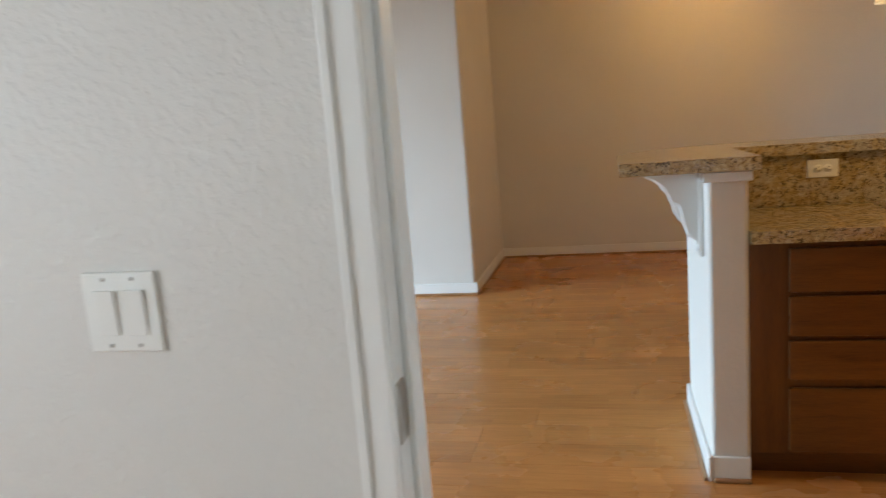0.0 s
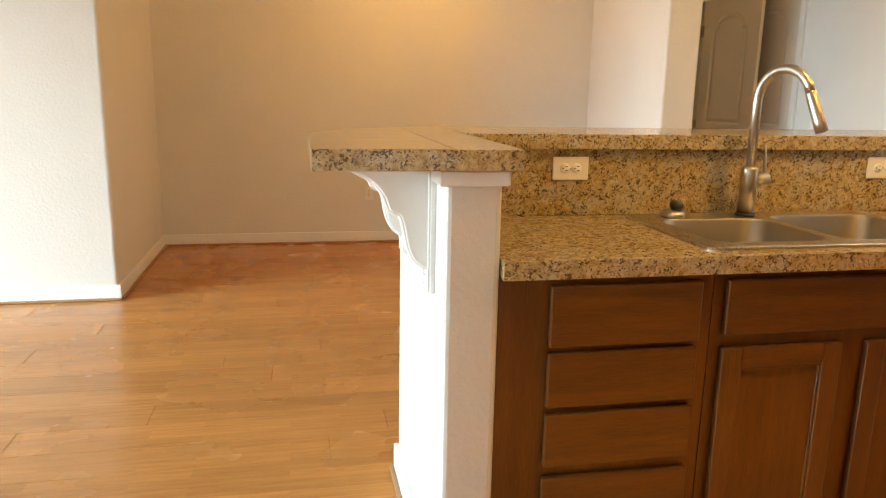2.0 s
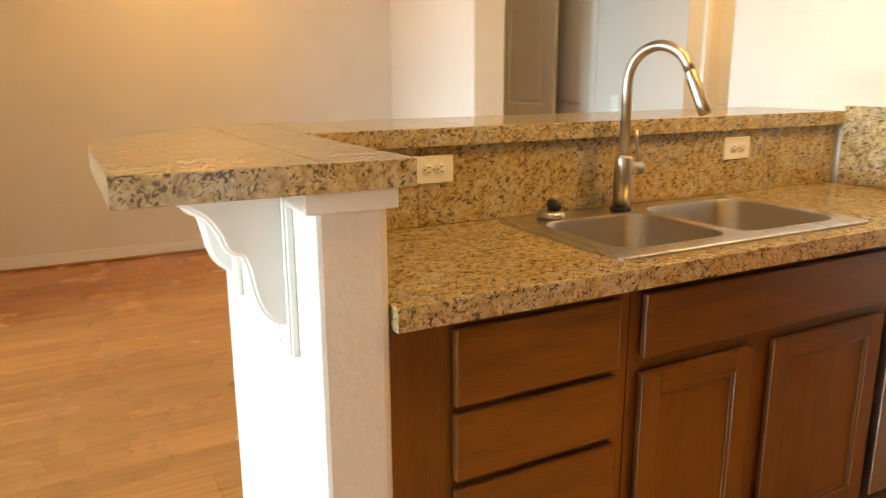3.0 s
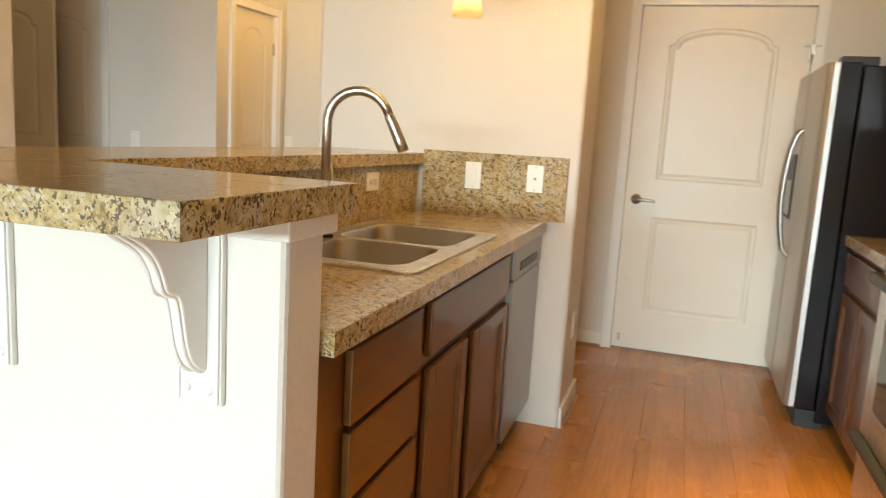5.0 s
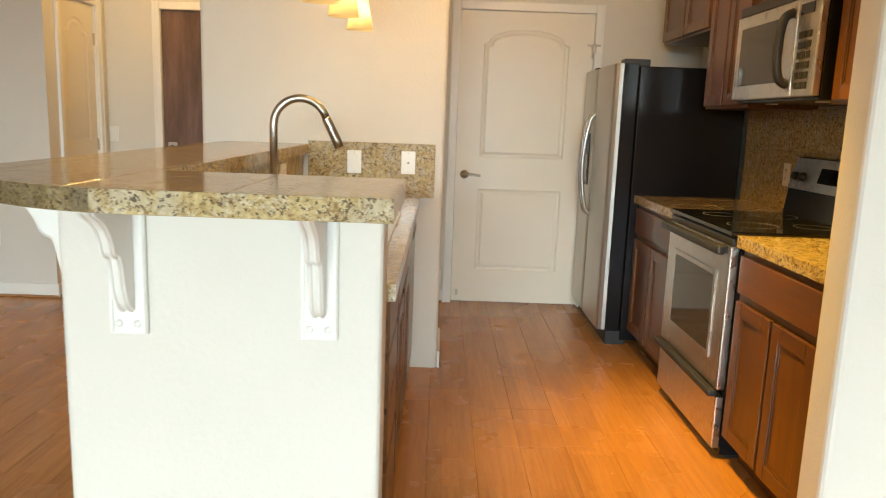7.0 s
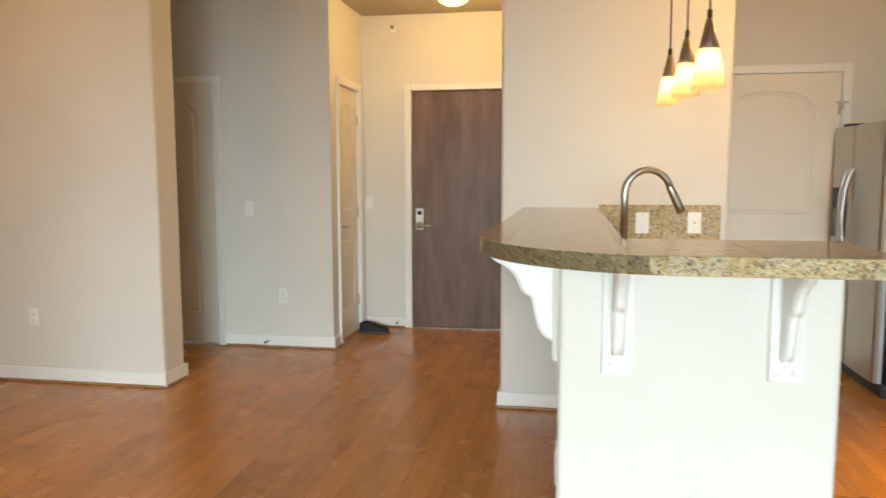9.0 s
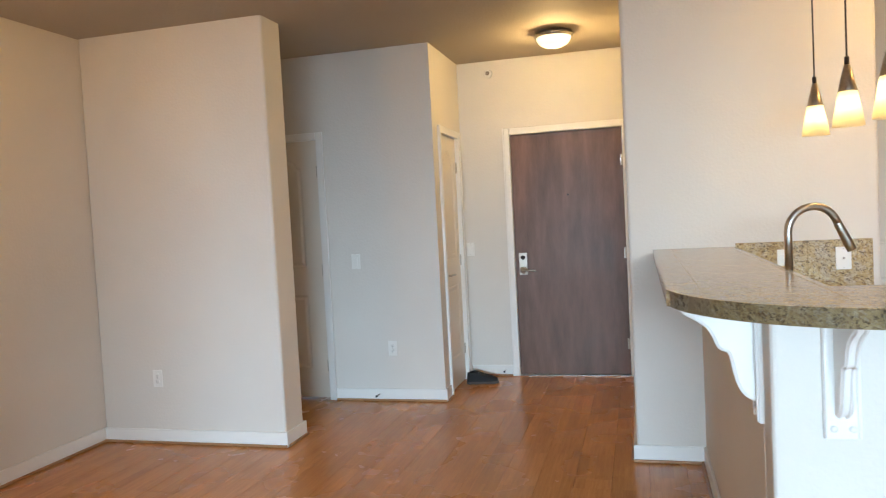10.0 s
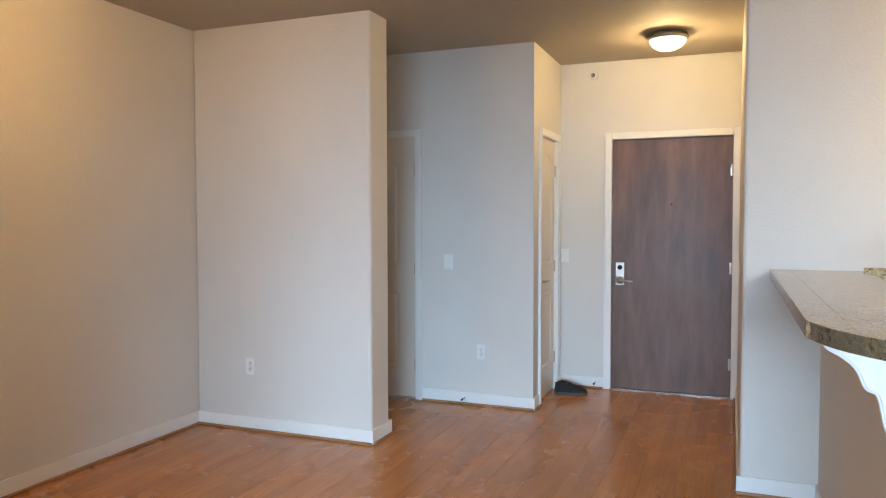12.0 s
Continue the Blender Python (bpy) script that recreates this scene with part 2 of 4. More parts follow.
def tube(points, radii, seg=14, caps=True):
    """A round bar along points."""
    bm = bmesh.new()
    pts = [Vector(p) for p in points]
    if not isinstance(radii, (list, tuple)):
        radii = [radii] * len(pts)
    rings, up = [], None
    for i, p in enumerate(pts):
        d = (pts[min(i + 1, len(pts) - 1)] - pts[max(i - 1, 0)]).normalized()
        if up is None:
            up = d.orthogonal().normalized()
        up = (up - d * up.dot(d)).normalized()
        side = d.cross(up)
        rings.append([bm.verts.new(p + radii[i] * (math.cos(2 * math.pi * k / seg) * up + math.sin(2 * math.pi * k / seg) * side)) for k in range(seg)])
    for a, b in zip(rings, rings[1:]):
        for k in range(seg):
            bm.faces.new((a[k], a[(k + 1) % seg], b[(k + 1) % seg], b[k])).smooth = True
    if caps:
        bm.faces.new(rings[0][::-1])
        bm.faces.new(rings[-1])
    bmesh.ops.recalc_face_normals(bm, faces=bm.faces[:])
    return bm


def curve_points(pts, n=6):
    """Smooth points through pts."""
    out = []
    p = [Vector(q) for q in pts]
    for i in range(len(p) - 1):
        a, b, c, d = p[max(i - 1, 0)], p[i], p[i + 1], p[min(i + 2, len(p) - 1)]
        for k in range(n):
            t = k / n
            out.append(0.5 * ((2 * b) + (c - a) * t + (2 * a - 5 * b + 4 * c - d) * t * t + (3 * b - a - 3 * c + d) * t ** 3))
    out.append(p[-1])
    return out


def mesh_of(name, bm, material, base, smooth_angle=None):
    bmesh.ops.translate(bm, verts=bm.verts[:], vec=-base)
    me = bpy.data.meshes.new(name)
    bm.normal_update()
    bm.to_mesh(me)
    bm.free()
    me.materials.append(material)
    return me


def thing(name, base, label, category, group="", kind=""):
    ob = new(name)
    ob.empty_display_size = 0.05
    ob.location = base
    ORIGIN[ob] = Vector(base)
    return tagged(ob, label, category, group, kind)


def part(name, bm, material, parent, label=""):
    """Links a bmesh given in world places as one mesh under a thing or a part."""
    base = ORIGIN[parent]
    ob = new(name, mesh_of(name, bm, material, base))
    ob.parent = parent
    ORIGIN[ob] = base
    return tagged(ob, label)


def whole(name, bm, material, label, category, kind="", group=""):
    """A thing that is one mesh; its origin lies at its base."""
    xs = [v.co for v in bm.verts]
    base = Vector((sum(c.x for c in xs) / len(xs), sum(c.y for c in xs) / len(xs), min(c.z for c in xs)))
    ob = new(name, mesh_of(name, bm, material, base))
    ob.location = base
    ORIGIN[ob] = base
    return tagged(ob, label, category, group, kind)

# ---- structure ----
H = 2.71
WX, WY0, WY1 = -6.9, 2.3, 5.8
LBL_WALL = "warm off-white wall with orange-peel paint texture"


def wall(name, pieces, label=LBL_WALL, rounded=0.0, paint_used=None):
    bm = bmesh.new()
    for p in pieces:
        box(bm, *p, bevel=rounded, seg=3, upright=True)
    return whole(name, bm, paint_used or M_WALL, label, "wall", "structure")


wall("wall_bedroom", [(WX, 0.592, 1.96, 2.08, 0, H), (1.437, 1.47, 1.96, 2.08, 0, H), (0.592, 1.437, 1.96, 2.08, 2.08, H)], "off-white wall with heavy orange-peel paint texture", 0.0, M_PEEL)
wall("wall_stub", [(1.47, 1.60, 1.80, 2.51, 0, H)], "narrow off-white wall end beside the kitchen counter", 0.018)
wall("wall_kitchen_south", [(1.47, 4.935, 1.68, 1.80, 0, H)])
wall("wall_pantry", [(4.815, 4.935, 1.80, 2.534, 0, H), (4.815, 4.935, 3.496, 4.68, 0, H), (4.815, 4.935, 2.534, 3.496, 2.078, H)])
wall("wall_pier", [(3.365, 3.80, 3.568, 4.80, 0, H)], "off-white wall block between bar and entry hall", 0.02)
wall("wall_hall_south", [(3.80, 5.464, 4.68, 4.80, 0, H)])
wall("wall_entry", [(5.464, 5.584, 4.68, 4.833, 0, H), (5.464, 5.584, 5.795, 6.33, 0, H), (5.464, 5.584, 4.833, 5.795, 2.086, H)])
wall("wall_closet", [(4.572, 4.752, 6.21, 6.33, 0, H), (5.326, 5.464, 6.21, 6.33, 0, H), (4.752, 5.326, 6.21, 6.33, 2.072, H)])
wall("wall_corridor_east", [(4.572, 4.692, 6.33, 7.143, 0, H), (4.572, 4.692, 7.957, 8.95, 0, H), (4.572, 4.692, 7.143, 7.957, 2.072, H)])
wall("wall_block", [(3.40, 3.655, 6.95, 8.305, 0, H)], "off-white projecting wall block with rounded corners", 0.02)
wall("wall_north", [(-0.19, 3.655, 8.305, 8.425, 0, H)])
wall("wall_corridor_end", [(3.655, 3.70, 8.06, 8.17, 0, H), (4.36, 4.572, 8.06, 8.17, 0, H), (3.70, 4.36, 8.06, 8.17, 2.072, H), (3.535, 4.692, 8.95, 9.07, 0, H), (3.535, 3.655, 8.425, 8.95, 0, H)])
wall("wall_column", [(WX, -0.19, 6.735, 8.425, 0, H)], "bright off-white wall block beside the window", 0.02)
wall("wall_west", [(WX - 0.12, WX, 1.96, WY0, 0, H), (WX - 0.12, WX, WY1, 8.425, 0, H), (WX - 0.12, WX, WY0, WY1, 2.35, H)])
wall("wall_bedroom_west", [(-2.12, -2.0, -1.8, -0.45, 0, H), (-2.12, -2.0, 1.05, 1.96, 0, H), (-2.12, -2.0, -0.45, 1.05, 0, 0.9), (-2.12, -2.0, -0.45, 1.05, 2.1, H)])
wall("wall_bedroom_south", [(-2.12, 1.72, -1.92, -1.8, 0, H)])
wall("wall_bedroom_east", [(1.60, 1.72, -1.8, 1.68, 0, H), (1.47, 1.60, 1.56, 1.68, 0, H)])
whole("ceiling", solid(-7.1, 5.7, -2.0, 9.1, H, H + 0.1), M_CEIL, "painted ceiling with light texture, its dimness put into the colour", "ceiling", "structure")

# peninsula walls
pen = bmesh.new()
box(pen, 1.216, 1.350, 3.706, 4.435, 0, 1.122, bevel=0.016, seg=3, upright=True)
whole("wall_peninsula_end", pen, M_WALL, "white-painted end wall of the kitchen bar", "wall", "structure")
wall("wall_peninsula", [(1.347, 3.365, 4.302, 4.435, 0, 1.122)], "white-painted half wall under the bar top")
cap = bmesh.new()
box(cap, 1.201, 1.362, 3.690, 3.80, 1.085, 1.12, bevel=0.004)
whole("trim_cap", cap, M_TRIM, "small white moulding round the top of the bar end wall", "trim", "structure")


def baseboard(x0, y0, x1, y1, nx, ny):
    """White board with a wooden shoe strip along a wall; n points into the room."""
    bm = bmesh.new()
    t = 0.014
    xa, xb = sorted((x0, x1 + 0.0)) if nx == 0 else sorted((x0, x0 + nx * t))
    ya, yb = sorted((y0, y1)) if ny == 0 else sorted((y0, y0 + ny * t))
    box(bm, xa, xb, ya, yb, 0.0, 0.094, bevel=0.003)
    ob = whole("baseboard", bm, M_TRIM, "white painted baseboard with wooden shoe strip", "baseboard", "structure")
    s = 0.016
    sh = bmesh.new()
    if nx == 0:
        ya, yb = sorted((y0 + ny * t, y0 + ny * (t + s)))
        box(sh, xa, xb, ya, yb, 0.0, 0.017, bevel=0.006)
    else:
        xa, xb = sorted((x0 + nx * t, x0 + nx * (t + s)))
        box(sh, xa, xb, ya, yb, 0.0, 0.017, bevel=0.006)
    part("shoe_strip", sh, M_SHOE_MOULD, ob, "narrow brown wooden strip")


T = 0.016
for run in ((WX, 6.735, -0.19 + T, 6.735, 0, -1), (-0.19, 6.735, -0.19, 8.305, 1, 0), (-0.19, 8.305, 3.40, 8.305, 0, -1),
            (3.40, 6.95 - T, 3.40, 8.305, -1, 0), (3.402, 6.95, 3.655 + T, 6.95, 0, -1), (3.655, 6.952, 3.655, 8.06, 1, 0),
            (4.572, 6.21 - T, 4.572, 7.10, -1, 0), (4.574, 6.21, 4.71, 6.21, 0, -1), (5.368, 6.21, 5.464, 6.21, 0, -1),
            (5.464, 5.84, 5.464, 6.21, -1, 0), (3.367, 4.80, 5.464, 4.80, 0, 1), (3.365, 4.435, 3.365, 4.80 + T, -1, 0),
            (3.365, 3.568, 3.80 + T, 3.568, 0, -1), (3.80, 3.57, 3.80, 4.68, 1, 0), (4.815, 3.54, 4.815, 4.68, -1, 0), (3.80, 4.68, 4.815, 4.68, 0, -1),
            (1.216, 3.706 - T, 1.216, 4.435 + T, -1, 0), (1.218, 3.706, 1.347, 3.706, 0, -1), (1.218, 4.435, 3.365, 4.435, 0, 1),
            (1.47, 2.08, 1.47, 2.51 + T, -1, 0), (1.472, 2.51, 1.60, 2.51, 0, 1), (WX, 2.08, 0.53, 2.08, 0, 1),
            (-2.0, 1.96, 0.53, 1.96, 0, -1)):
    baseboard(*run)


def casing(name, axis, face, out, lo, hi, top, w=0.058, t=0.018):
    """Door trim on one face of a wall. axis: the wall's run; face: its plane; out: +1 or -1 into the room."""
    ob = thing(name, ((lo + hi) / 2, face, 0) if axis == "x" else (face, (lo + hi) / 2, 0), "white painted door trim", "trim", kind="structure")
    a, b = sorted((face, face + out * t))
    c, d = sorted((face + out * t, face + out * (t + 0.005)))
    for nm, u0, u1, z0, z1 in (("casing_side", lo - w, lo, 0, top + w), ("casing_side", hi, hi + w, 0, top + w), ("casing_head", lo, hi, top, top + w)):
        bm = bmesh.new()
        e0, e1 = (u0, u0 + 0.014) if u1 <= lo + 1e-6 else (u1 - 0.014, u1)
        if axis == "x":
            box(bm, u0, u1, a, b, z0, z1, bevel=0.005)
            if nm == "casing_side":
                box(bm, e0, e1, c, d, z0, z1, bevel=0.002)
        else:
            box(bm, a, b, u0, u1, z0, z1, bevel=0.005)
            if nm == "casing_side":
                box(bm, c, d, e0, e1, z0, z1, bevel=0.002)
        part(nm, bm, M_TRIM, ob)
    return ob


def lining(name, axis, f0, f1, lo, hi, top, stop=None):
    """Jamb boards inside an opening; lo and hi are the clear opening."""
    ob = thing(name, ((lo + hi) / 2, f0, 0) if axis == "x" else (f0, (lo + hi) / 2, 0), "white painted door jamb", "trim", kind="structure")
    for u0, u1, z0, z1 in ((lo - 0.016, lo, 0, top + 0.016), (hi, hi + 0.016, 0, top + 0.016), (lo, hi, top, top + 0.016)):
        bm = bmesh.new()
        if axis == "x":
            box(bm, u0, u1, f0, f1, z0, z1)
        else:
            box(bm, f0, f1, u0, u1, z0, z1)
        part("jamb", bm, M_TRIM, ob)
    if stop:
        for u0, u1, z0, z1 in ((lo, lo + 0.011, 0, top), (hi - 0.011, hi, 0, top), (lo + 0.011, hi - 0.011, top - 0.011, top)):
            bm = bmesh.new()
            if axis == "x":
                box(bm, u0, u1, stop[0], stop[1], z0, z1, bevel=0.003)
            else:
                box(bm, stop[0], stop[1], u0, u1, z0, z1, bevel=0.003)
            part("door_stop_strip", bm, M_TRIM, ob)
    return ob


casing("trim_bedroom_inner", "x", 1.96, -1, 0.610, 1.419, 2.056, w=0.052)
casing("trim_bedroom_outer", "x", 2.08, 1, 0.610, 1.419, 2.056, w=0.05)
bj = lining("jamb_bedroom", "x", 1.96, 2.08, 0.610, 1.419, 2.056, (2.005, 2.04))
part("strike_plate", prism([(1.962, 0.925), (1.992, 0.925), (2.002, 0.945), (2.002, 0.99), (1.992, 1.01), (1.962, 1.01)], "x", 0.608, 0.6125, 0.0008), M_NICKEL, bj, "small brushed metal strike plate")
casing("trim_pantry", "y", 4.815, -1, 2.552, 3.478, 2.062)
lining("jamb_pantry", "y", 4.815, 4.935, 2.552, 3.478, 2.062)
casing("trim_entry", "y", 5.464, -1, 4.849, 5.779, 2.070)
lining("jamb_entry", "y", 5.464, 5.584, 4.849, 5.779, 2.070)
casing("trim_closet", "x", 6.21, -1, 4.768, 5.310, 2.056)
lining("jamb_closet", "x", 6.21, 6.33, 4.768, 5.310, 2.056)
casing("trim_corridor", "y", 4.572, -1, 7.159, 7.941, 2.056)
lining("jamb_corridor", "y", 4.572, 4.692, 7.159, 7.941, 2.056)
casing("trim_corridor_end", "x", 8.06, -1, 3.716, 4.344, 2.056, w=0.055)
lining("jamb_corridor_end", "x", 8.06, 8.17, 3.716, 4.344, 2.056)

# ---- windows behind the walker ----
def window(name, x, y0, y1, z0, z1, parts, glazed=True):
    ob = thing(name, (x, (y0 + y1) / 2, z0), "white-framed window letting in daylight", "window", kind="structure")
    f = 0.05
    for u0, u1, v0, v1 in ((y0, y0 + f, z0, z1), (y1 - f, y1, z0, z1), (y0 + f, y1 - f, z0, z0 + f), (y0 + f, y1 - f, z1 - f, z1)):
        part("window_frame", solid(x - 0.09, x - 0.03, u0, u1, v0, v1, bevel=0.003), M_TRIM, ob)
    step = (y1 - y0 - 2 * f) / parts
    for i in range(parts):
        a = y0 + f + i * step
        if i:
            part("mullion", solid(x - 0.085, x - 0.035, a - 0.03, a + 0.03, z0 + f, z1 - f, bevel=0.003), M_TRIM, ob)
        if not glazed:
            continue
        p = part("pane", solid(x - 0.064, x - 0.056, a + (0.03 if i else 0), a + step - (0.03 if i < parts - 1 else 0), z0 + f, z1 - f), M_PANE, ob)
        p.visible_shadow = False


window("window_1", WX, WY0, WY1, 0.0, 2.35, 2, False)
window("window_2", -2.0, -0.45, 1.05, 0.9, 2.1, 2)

# ---- doors ----
def rounded_rect_arch(x0, x1, z0, z1, rise, n=12):
    """Panel outline; the top edge bows up by rise in the middle, with small shoulders."""
    pts = [(x0, z0), (x1, z0), (x1, z1 - rise)]
    if rise > 0:
        sh = 0.035
        w = (x1 - x0 - 2 * sh) / 2
        cx = (x0 + x1) / 2
        for i in range(n + 1):
            a = math.pi * i / n
            pts.append((cx + w * math.cos(a) if 0 < i < n else cx + (w if i == 0 else -w), z1 - rise + 0.012 + (rise - 0.012) * math.sin(a)))
        pts.append((x0, z1 - rise))
    else:
        pts.append((x0, z1))
    return pts


def inset(pts, d):
    """Outline moved inwards by d (anticlockwise outline)."""
    out = []
    n = len(pts)
    for i in range(n):
        p0, p1, p2 = Vector(pts[i - 1]), Vector(pts[i]), Vector(pts[(i + 1) % n])
        e1, e2 = (p1 - p0).normalized(), (p2 - p1).normalized()
        n1, n2 = Vector((-e1.y, e1.x)), Vector((-e2.y, e2.x))
        m = (n1 + n2)
        k = max(m.dot(n1), 0.5)
        out.append(p1 + m * (d / k))
    return [(v.x, v.y) for v in out]


def panel_slab(w, h, t, panels):
    """A moulded door: front at y = 0 facing -y, x from 0 to w. panels: (x0, x1, z0, z1, rise)."""
    bm = bmesh.new()

    def loop(pts, y):
        return [bm.verts.new((u, y, v)) for u, v in pts]

    outer = loop([(0, 0), (w, 0), (w, h), (0, h)], 0)
    edges = [bm.edges.new((outer[i], outer[(i + 1) % 4])) for i in range(4)]
    for p in panels:
        pts = rounded_rect_arch(*p)
        rings = [loop(inset(pts, d), y) for d, y in ((0, 0), (0.010, 0.007), (0.020, 0.008), (0.038, 0.002))]
        k = len(pts)
        edges += [bm.edges.new((rings[0][i], rings[0][(i + 1) % k])) for i in range(k)]
        for a, b in zip(rings, rings[1:]):
            for i in range(k):
                bm.faces.new((a[i], a[(i + 1) % k], b[(i + 1) % k], b[i]))
        bm.faces.new(rings[-1])
    bmesh.ops.triangle_fill(bm, use_beauty=True, edges=edges)
    back = loop([(0, 0), (w, 0), (w, h), (0, h)], t)
    for i in range(4):
        j = (i + 1) % 4
        bm.faces.new((outer[i], outer[j], back[j], back[i]))
    bm.faces.new(back)
    bmesh.ops.recalc_face_normals(bm, faces=bm.faces[:])
    return bm


def at(bm, m):
    bmesh.ops.transform(bm, matrix=m, verts=bm.verts[:])
    return bm


def two_panels(w, low=0.105):
    e = min(0.165, w * 0.19)
    return [(e, w - e, 0.235, 0.825, 0), (e, w - e, 1.05, 1.93, 0.10)]


def hinge(z, m):
    bm = tube([(0, 0, z - 0.045), (0, 0, z + 0.045)], 0.007, 10)
    box(bm, -0.016, 0.016, -0.002, 0.004, z - 0.045, z + 0.045)
    return at(bm, m)


def lever(m, flip=1):
    """Lever handle on a round rose; the face is y = 0, and the lever runs along flip * x."""
    bm = lathe([(0, 0), (0.030, 0), (0.031, -0.004), (0.024, -0.010), (0.011, -0.012), (0.0105, -0.045), (0, -0.047)], 20, axis="y")
    pts = curve_points([(0, -0.042, 0), (flip * 0.03, -0.047, 0.001), (flip * 0.075, -0.048, -0.001), (flip * 0.112, -0.043, -0.005)], 4)
    t = tube(pts, [0.0095] * (len(pts) - 1) + [0.006], 10)
    me = bpy.data.meshes.new("tmp")
    t.to_mesh(me)
    t.free()
    bm.from_mesh(me)
    bpy.data.meshes.remove(me)
    return at(bm, m)


def moulded_door(name, m, w, h, label, hinges_at, handle=True, flip=1):
    """m takes the door's own frame (x along its width, -y to the front) to the world."""
    ob = thing(name, m @ Vector((w / 2, 0, 0)), label, "door", kind="structure")
    part("slab", at(panel_slab(w, h, 0.035, two_panels(w)), m), M_DOOR, ob)
    hx = 0.0 if hinges_at == "lo" else w
    for z in (0.26, 1.02, 1.80):
        part("hinge", hinge(z, m @ pose(hx, -0.004, 0)), M_NICKEL, ob, "brushed nickel hinge")
    if handle:
        kx = w - 0.065 if hinges_at == "lo" else 0.065
        part("door_handle", lever(m @ pose(kx, 0, 0.925), flip), M_NICKEL, ob, "brushed nickel lever handle")
    return ob


# faces west: own x runs along -y of the world
pd = moulded_door("door_1", pose(4.827, 3.476, 0.012, 0, 0, -90), 0.922, 2.049, "cream two-panel arch-top pantry door, closed", "hi")
latch = bmesh.new()
box(latch, 4.790, 4.798, 2.511, 2.601, 1.845, 1.857, bevel=0.002)
box(latch, 4.787, 4.813, 2.541, 2.566, 1.80, 1.86, bevel=0.003)
part("guard_latch", latch, M_NICKEL, pd, "small brushed metal guard latch")
part("foot_stop", solid(4.800, 4.826, 3.426, 3.444, 0.06, 0.10, bevel=0.004), M_NICKEL, pd, "small metal door stop")
moulded_door("door_2", pose(4.770, 6.226, 0.012, 0, 0, 0), 0.538, 2.043, "cream two-panel arch-top closet door, closed", "hi")
moulded_door("door_3", pose(4.588, 7.939, 0.012, 0, 0, -90), 0.778, 2.043, "cream two-panel arch-top corridor door, closed", "hi", False)
moulded_door("door_4", pose(4.29, 8.04, 0.012, 0, 0, -74), 0.585, 2.043, "cream two-panel arch-top door standing open in the corridor", "lo", False)

ed = thing("door_5", (5.478, 5.314, 0.012), "dark brown wood-veneer flush entry door with lever lock, closed", "door", kind="structure")
part("slab", solid(5.478, 5.522, 4.852, 5.776, 0.012, 2.067, bevel=0.002), M_ENTRY, ed)
for z in (0.27, 1.03, 1.80):
    part("hinge", hinge(z, pose(5.472, 4.853, 0, 0, 0, -90)), M_NICKEL, ed, "brushed nickel hinge")
lp = part("lock_plate", prism([(5.676, 0.872), (5.746, 0.872), (5.746, 1.06), (5.676, 1.06)], "x", 5.470, 5.479, 0.003), M_NICKEL, ed, "tall rectangular brushed steel lock plate")
part("thumb_turn", at(lathe([(0, 0), (0.019, 0), (0.019, 0.008), (0.008, 0.010), (0.008, 0.024), (0, 0.024)], 16, axis="y"), pose(5.470, 5.711, 1.02, 0, 0, 90)), M_BLACKP, lp, "dark deadbolt thumb turn")
part("lever", lever(pose(5.470, 5.711, 0.912, 0, 0, -90), 1), M_STEEL, lp, "bright steel lever")
part("peephole", at(lathe([(0, 0), (0.009, 0), (0.008, 0.005), (0, 0.005)], 14, axis="y"), pose(5.478, 5.31, 1.536, 0, 0, 90)), M_BLACKP, ed, "small dark peephole")
part("threshold", solid(5.459, 5.56, 4.851, 5.777, 0.0, 0.010, bevel=0.003), M_STEEL, ed, "thin metal threshold")

# ---- granite tops ----
def clip(poly, axis, value, keep_low):
    out = []
    for i in range(len(poly)):
        p, q = poly[i - 1], poly[i]
        a, b = p[axis] - value, q[axis] - value
        if not keep_low:
            a, b = -a, -b
        if (a <= 0) != (b <= 0):
            k = a / (a - b)
            out.append((p[0] + (q[0] - p[0]) * k, p[1] + (q[1] - p[1]) * k))
        if b <= 0:
            out.append(q)
    clean = []
    for p in out:
        if not clean or math.dist(p, clean[-1]) > 1e-4:
            clean.append(p)
    if len(clean) > 1 and math.dist(clean[0], clean[-1]) < 1e-4:
        clean.pop()
    return clean


